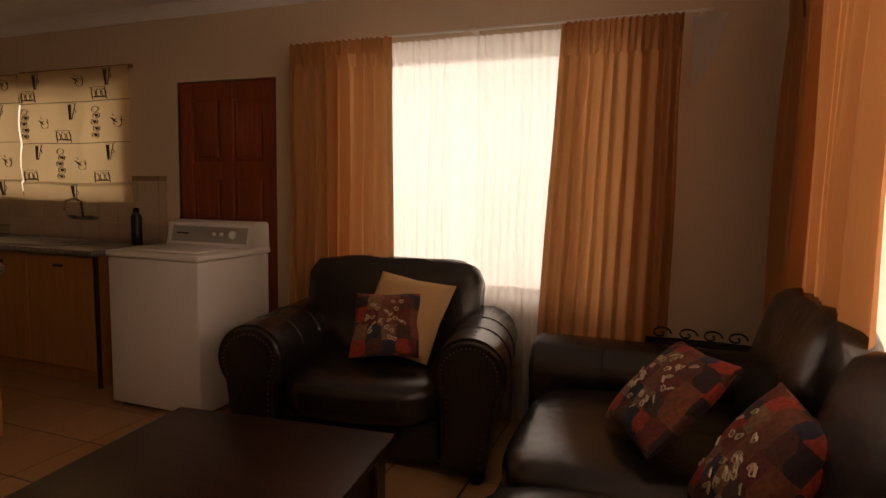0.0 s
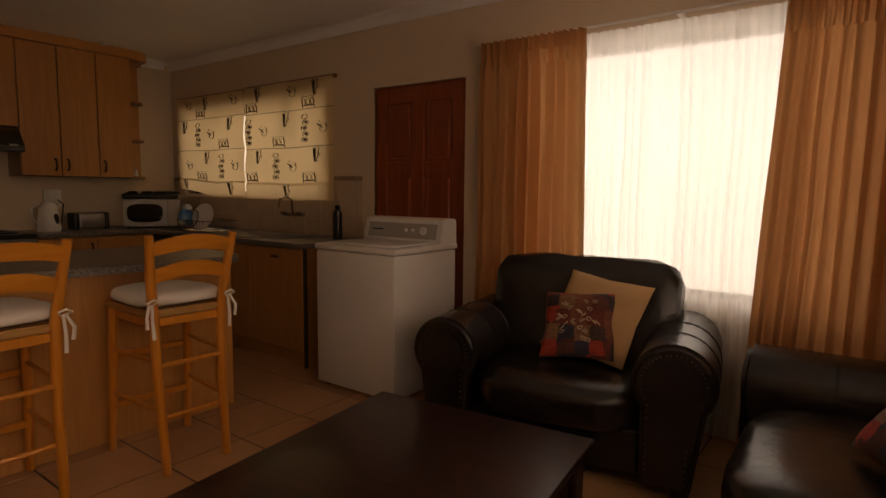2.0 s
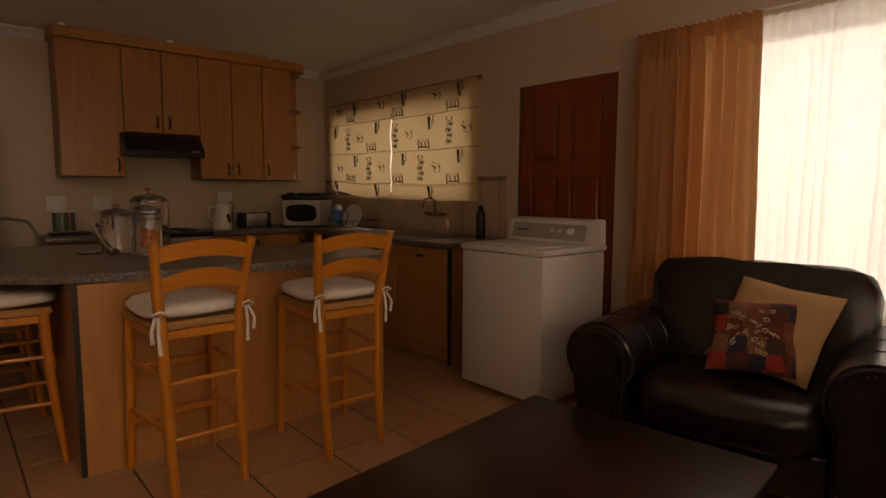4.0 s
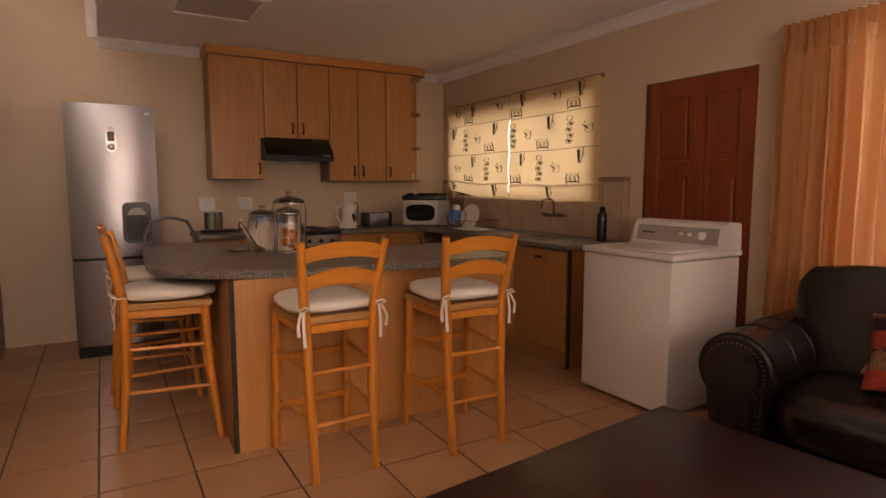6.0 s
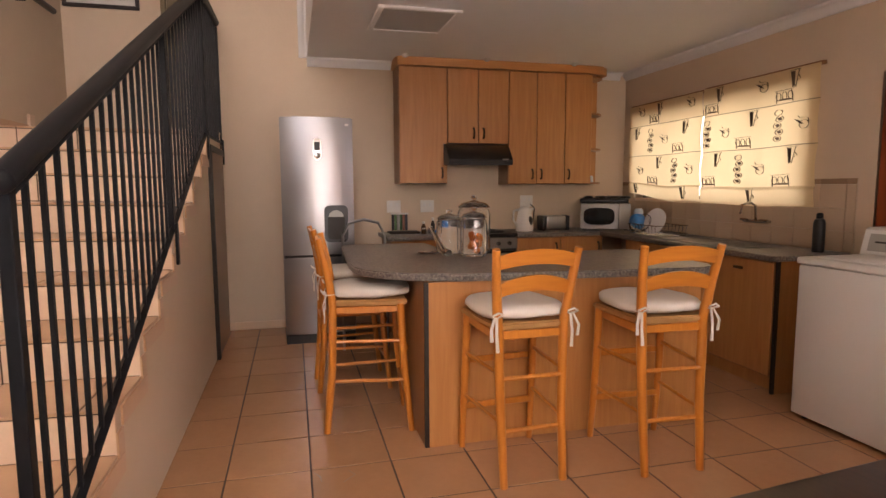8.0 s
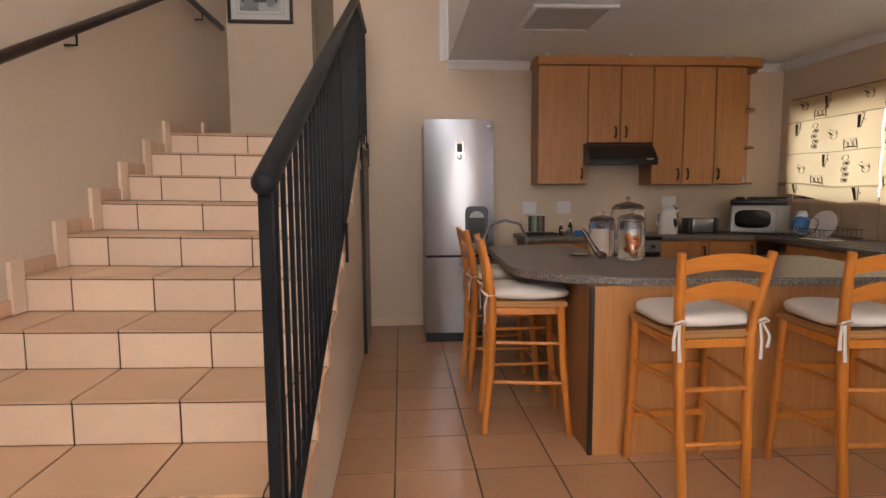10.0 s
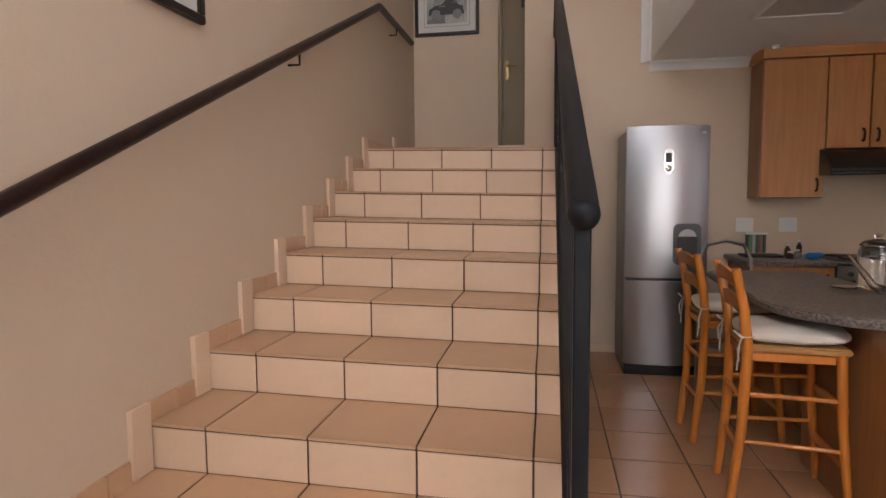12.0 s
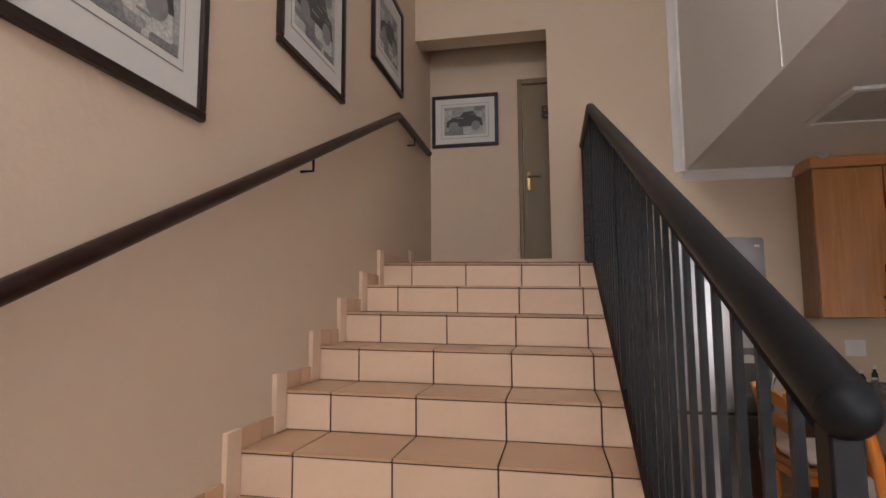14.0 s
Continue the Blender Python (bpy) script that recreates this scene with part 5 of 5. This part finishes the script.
kettle = thing("kettle", "white electric jug kettle with dark window", "kettle", (-3.62, 4.72, ZT + 0.002))
bm = bmesh.new()
lathe(bm, [(0.085, 0), (0.088, 0.02), (0.078, 0.12), (0.062, 0.21), (0.055, 0.23), (0.03, 0.245)], 24)
part("body", bm, PLASTIC, kettle)
bm = bmesh.new()
tube(bm, [(0.01, -0.06, 0.215), (0.01, -0.12, 0.20), (0.01, -0.125, 0.12), (0.01, -0.085, 0.05)], 0.012)
part("handle", bm, PLASTIC, kettle)
bm = bmesh.new()
prism(bm, [(0.02, 0.21), (0.10, 0.23), (0.05, 0.16)], "x", -0.02, 0.02)
part("spout", bm, PLASTIC, kettle)
bm = bmesh.new()
blob(bm, 0.02, 0.05, 0.10, 2, 8, pose(0.07, 0.03, 0.10))
part("water_window", bm, BLACK, kettle)
toaster = thing("toaster", "steel and black two-slice toaster", "toaster", (-3.62, 5.02, ZT + 0.002))
part("body", bm_box(-0.075, 0.075, -0.10, 0.12, 0.01, 0.15, bevel=0.02, seg=3), STEEL, toaster)
for y in (-0.135, 0.121):
    part("end_cap", bm_box(-0.078, 0.078, y, y + 0.034, 0.002, 0.152, bevel=0.012, seg=2), BLACK, toaster)
bm = bmesh.new()
tube(bm, [(-3.90, 4.90, 1.16), (-3.84, 4.92, 1.12), (-3.75, 4.86, 0.95), (-3.70, 4.82, 0.912)], 0.005)
cable = thing("kettle_cable", "black flex hanging from the wall socket", "cable")
part("flex", bm, BLACK, cable)
for y, z in ((3.46, 1.15), (3.80, 1.15), (4.87, 1.19)):
    sock = thing("wall_socket", "white plastic wall socket with rocker switches", "socket", (XW, y, z), 0, "kitchen sockets")
    part("plate", bm_box(0.0005, 0.012, -0.07, 0.07, -0.06, 0.06, bevel=0.004, seg=2), PLASTIC, sock)
    for q in (-0.03, 0.03):
        part("switch", bm_box(0.012, 0.017, q - 0.012, q + 0.012, 0.0, 0.035, bevel=0.002), DISH, sock)

mw = thing("microwave", "silver microwave oven with dark window in the worktop corner", "microwave", (-3.60, 5.60, ZT + 0.002), 60)
part("body", bm_box(-0.24, 0.24, -0.17, 0.17, 0.012, 0.27, bevel=0.008), EDGE, mw)
d = part("door", bm_box(-0.24, 0.13, -0.192, -0.171, 0.014, 0.268, bevel=0.006), material("silver_plastic", (0.42, 0.42, 0.42), 0.35), mw)
bm = bmesh.new()
prism(bm, [(-0.06 + 0.15 * math.copysign(abs(math.cos(a)) ** 0.6, math.cos(a)), 0.14 + 0.085 * math.copysign(abs(math.sin(a)) ** 0.6, math.sin(a))) for a in [2 * math.pi * k / 28 for k in range(28)]], "y", -0.196, -0.1925)
part("window", bm, material("oven_window", (0.008, 0.008, 0.009), 0.08), d)
part("control_panel", bm_box(0.132, 0.24, -0.19, -0.171, 0.014, 0.268, bevel=0.004), PANELGREY, mw)
for x in (-0.2, 0.2):
    part("foot", bm_box(x - 0.02, x + 0.02, -0.13, 0.13, 0.0, 0.0118), BLACK, mw)
tr = thing("baking_tray", "black baking tray lying on the microwave", "tray", (-3.60, 5.60, ZT + 0.275), 60)
bm = bmesh.new()
box(bm, -0.25, 0.22, -0.16, 0.16, 0.0, 0.045, bevel=0.012)
part("pan", bm, BLACK, tr)
for k, x in enumerate((-0.17, -0.05, 0.07, 0.16)):
    bm = bmesh.new()
    blob(bm, 0.10, 0.2, 0.04, 2.4, 8, pose(x, 0, 0.052, 0, 0, 17 * k), 0.006)
    part("oven_mitt", bm, BLACK, tr)

sink = thing("sink", "stainless steel drop-in sink with draining board", "sink", (-2.05, 5.68, ZT + 0.001))
for a, b, c, e in ((-0.42, 0.42, -0.23, -0.18), (-0.42, 0.42, 0.15, 0.20), (-0.42, -0.36, -0.18, 0.15), (0.0, 0.42, -0.18, 0.15)):
    part("rim", bm_box(a, b, c, e, 0, 0.008, bevel=0.003), STEEL, sink)
part("bowl", bm_box(-0.36, 0.0, -0.18, 0.15, 0.0005, 0.003), material("sink_bowl", (0.25, 0.25, 0.25), 0.35, 1.0), sink)
for k in range(6):
    part("drain_rib", bm_box(0.05, 0.38, -0.15 + 0.05 * k, -0.14 + 0.05 * k, 0.008, 0.012, bevel=0.001), STEEL, sink)
tap = thing("mixer_tap", "chrome wall mixer tap with swan-neck spout", "tap", (-1.98, YN - 0.011, 1.065))
bm = bmesh.new()
tube(bm, [(-0.11, -0.035, 0), (0.11, -0.035, 0)], 0.014, 10)
part("body", bm, CHROME, tap)
bm = bmesh.new()
tube(bm, [(0, -0.04, 0.0), (0, -0.05, 0.12), (0, -0.10, 0.15), (0, -0.17, 0.13), (0, -0.185, 0.06)], 0.009, 8)
part("spout", bm, CHROME, tap)
for x in (-0.1, 0.1):
    bm = bmesh.new()
    tube(bm, [(x, 0, 0), (x, -0.05, 0.0)], 0.012, 8)
    tube(bm, [(x - 0.035, -0.06, 0.012), (x + 0.035, -0.06, 0.012)], 0.009, 8)
    tube(bm, [(x, -0.05, 0.0), (x, -0.06, 0.012)], 0.016, 8)
    part("tap_head", bm, CHROME, tap)
bot = thing("black_flask", "slim black bottle standing on the worktop", "bottle", (-1.30, 5.83, ZT + 0.002))
bm = bmesh.new()
lathe(bm, [(0.034, 0), (0.036, 0.01), (0.036, 0.19), (0.028, 0.215), (0.018, 0.22)], 18)
part("body", bm, BLACK, bot)
bm = bmesh.new()
lathe(bm, [(0.02, 0.221), (0.02, 0.25), (0.012, 0.258)], 14)
part("cap", bm, IRON, bot)
dr = thing("dish_rack", "chrome wire dish rack beside the sink", "dish rack", (-2.86, 5.70, ZT + 0.002))
for z in (0.02, 0.09):
    bm = bmesh.new()
    tube(bm, [(-0.22, -0.16, z), (0.22, -0.16, z), (0.22, 0.16, z), (-0.22, 0.16, z), (-0.22, -0.16, z)], 0.004, 6)
    part("hoop", bm, CHROME, dr)
for k in range(9):
    bm = bmesh.new()
    x = -0.2 + 0.05 * k
    tube(bm, [(x, -0.16, 0.09), (x, -0.15, 0.003), (x, 0.15, 0.003), (x, 0.16, 0.09)], 0.003, 5)
    part("wire", bm, CHROME, dr)
pl = thing("dinner_plate", "white china plate standing in the dish rack", "plate", (-2.76, 5.62, ZT + 0.125))
bm = bmesh.new()
lathe(bm, [(0.05, 0), (0.08, 0.004), (0.12, 0.018), (0.118, 0.022), (0.078, 0.009), (0.01, 0.006)], 28, pose(0, 0, 0, 72, 0, 12))
part("disc", bm, DISH, pl)
bw = thing("plastic_bowl", "clear plastic bowl tilted in the dish rack", "bowl", (-2.86, 5.56, ZT + 0.07))
bm = bmesh.new()
lathe(bm, [(0.05, 0), (0.09, 0.05), (0.10, 0.07), (0.095, 0.07), (0.085, 0.05), (0.045, 0.006)], 22, pose(0, 0, 0, 50, 0, 25))
part("bowl", bm, GLASS, bw)
jug = thing("blue_jug", "blue plastic jug with pale lid in the dish rack", "jug", (-3.02, 5.60, ZT + 0.012))
bm = bmesh.new()
blob(bm, 0.15, 0.13, 0.16, 2.4, 10, pose(0, 0, 0.10), 0.012)
part("body", bm, BLUE, jug)
bm = bmesh.new()
lathe(bm, [(0.04, 0), (0.045, 0.03), (0.03, 0.06)], 16, pose(0, 0.01, 0.16))
part("lid", bm, material("pale_lid", (0.6, 0.68, 0.75), 0.4), jug)
for k, y in enumerate((3.52, 4.30, 5.20)):
    knob = thing("ceiling_fitting", "small white round fitting between cabinet and ceiling", "fitting", (XF + 0.10, y, ZC))
    bm = bmesh.new()
    lathe(bm, [(0.012, -0.03), (0.03, -0.02), (0.03, -0.001)], 14)
    part("body", bm, PLASTIC, knob)

# ---- tiles of stairs and floor ----
JT = 0.0042


def tile_mesh(name, sx, sy, sz, mat, dip=0.0):
    bm = bm_box(0, sx, 0, sy, 0, sz, bevel=0.0015)
    for v in bm.verts:
        v.co.z += dip * v.co.y
    return mesh_from(name, bm, mat)


cuts = [YS + 0.002, 0.655, 1.028, 1.40, 1.772, YR + 0.006]
shared = {}


def piece(parent, name, x, y, z, sx, sy, sz, mat):
    key = (round(sx, 3), round(sy, 3), round(sz, 3), mat.name)
    on_stairs = parent is stairs
    if key not in shared:
        shared[key] = tile_mesh(name, sx, sy, sz, mat, -0.021 if on_stairs else 0.0)
    ob = new(name, shared[key])
    ob.location, ob.parent = (x, y, z + (lean(y) if on_stairs else 0.0)), parent
    return ob


for n in range(1, 13):
    x, z, low = riser_x(n), tread_z(n) if n < 12 else LAND, tread_z(n - 1)
    if n == 12:
        x = XW + 0.152
    for a, b in zip(cuts, cuts[1:]):
        # risers in the lit tone, treads in the darker one
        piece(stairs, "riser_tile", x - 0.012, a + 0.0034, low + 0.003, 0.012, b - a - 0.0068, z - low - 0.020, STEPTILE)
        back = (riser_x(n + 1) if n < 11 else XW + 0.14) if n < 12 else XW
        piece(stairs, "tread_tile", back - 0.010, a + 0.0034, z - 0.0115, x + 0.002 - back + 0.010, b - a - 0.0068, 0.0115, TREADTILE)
    # stepped skirting on the wall side; uprights in the lit riser tone
    if n < 12:
        nx = riser_x(n + 1) if n < 11 else XW + 0.152
        mid = (nx + x) / 2
        piece(stairs, "skirting_joint", nx + 0.06, YS + 0.0004, z + 0.0, x + 0.010 - nx - 0.06, 0.007, 0.0745, GROUT)
        piece(stairs, "skirting_tile", mid + 0.04, YS + 0.001, z + 0.001, x + 0.012 - mid - 0.042, 0.014, 0.075, TREADTILE)
        piece(stairs, "skirting_tile", nx + 0.114, YS + 0.001, z + 0.001, mid + 0.034 - nx - 0.114, 0.014, 0.075, TREADTILE)
    piece(stairs, "skirting_joint", x + 0.010, YS + 0.0004, low, 0.097, 0.0075, z - low + 0.072, GROUT)
    piece(stairs, "skirting_tile", x + 0.014, YS + 0.001, low + 0.004, 0.096, 0.021, z - low + 0.074, STEPTILE)
    # tile edge on the open side
    if n < 11:
        nx = riser_x(n + 1)
        piece(stairs, "edge_tile", nx - 0.07, YR + 0.001, z - 0.085, x - nx + 0.0, 0.009, 0.072, TREADTILE)
        piece(stairs, "edge_tile", x - 0.07, YR + 0.001, z - STEP - 0.012, 0.07, 0.009, STEP - 0.075, TREADTILE)

P = 0.385
X0, Y0 = -0.955 - P * 8, 2.155 - P * 5
for i in range(18):
    for j in range(16):
        x0, y0 = X0 + P * i, Y0 + P * j
        x1, y1 = min(x0 + P, XE), min(y0 + P, YN)
        x0, y0 = max(x0, XW), max(y0, YS)
        if x1 - x0 < 0.03 or y1 - y0 < 0.03 or (x1 < riser_x(1) - 0.05 and y1 < YR):
            continue
        piece(floor, "floor_tile", x0 + JT, y0 + JT, -0.0115, x1 - x0 - 2 * JT, y1 - y0 - 2 * JT, 0.0115, TILE)
scuff = thing("floor_scuff", "faint brown scuff mark on a floor tile", "stain", (-0.93, 2.55, 0.0008))
bm = bmesh.new()
tube(bm, [(0, 0, 0), (0.05, 0.03, 0), (0.10, 0.035, 0)], [0.002, 0.006, 0.002], 5, 0.05)
tube(bm, [(0.02, 0.16, 0), (0.07, 0.19, 0), (0.13, 0.13, 0)], [0.002, 0.004, 0.002], 5, 0.05)
part("mark", bm, STAIN, scuff)
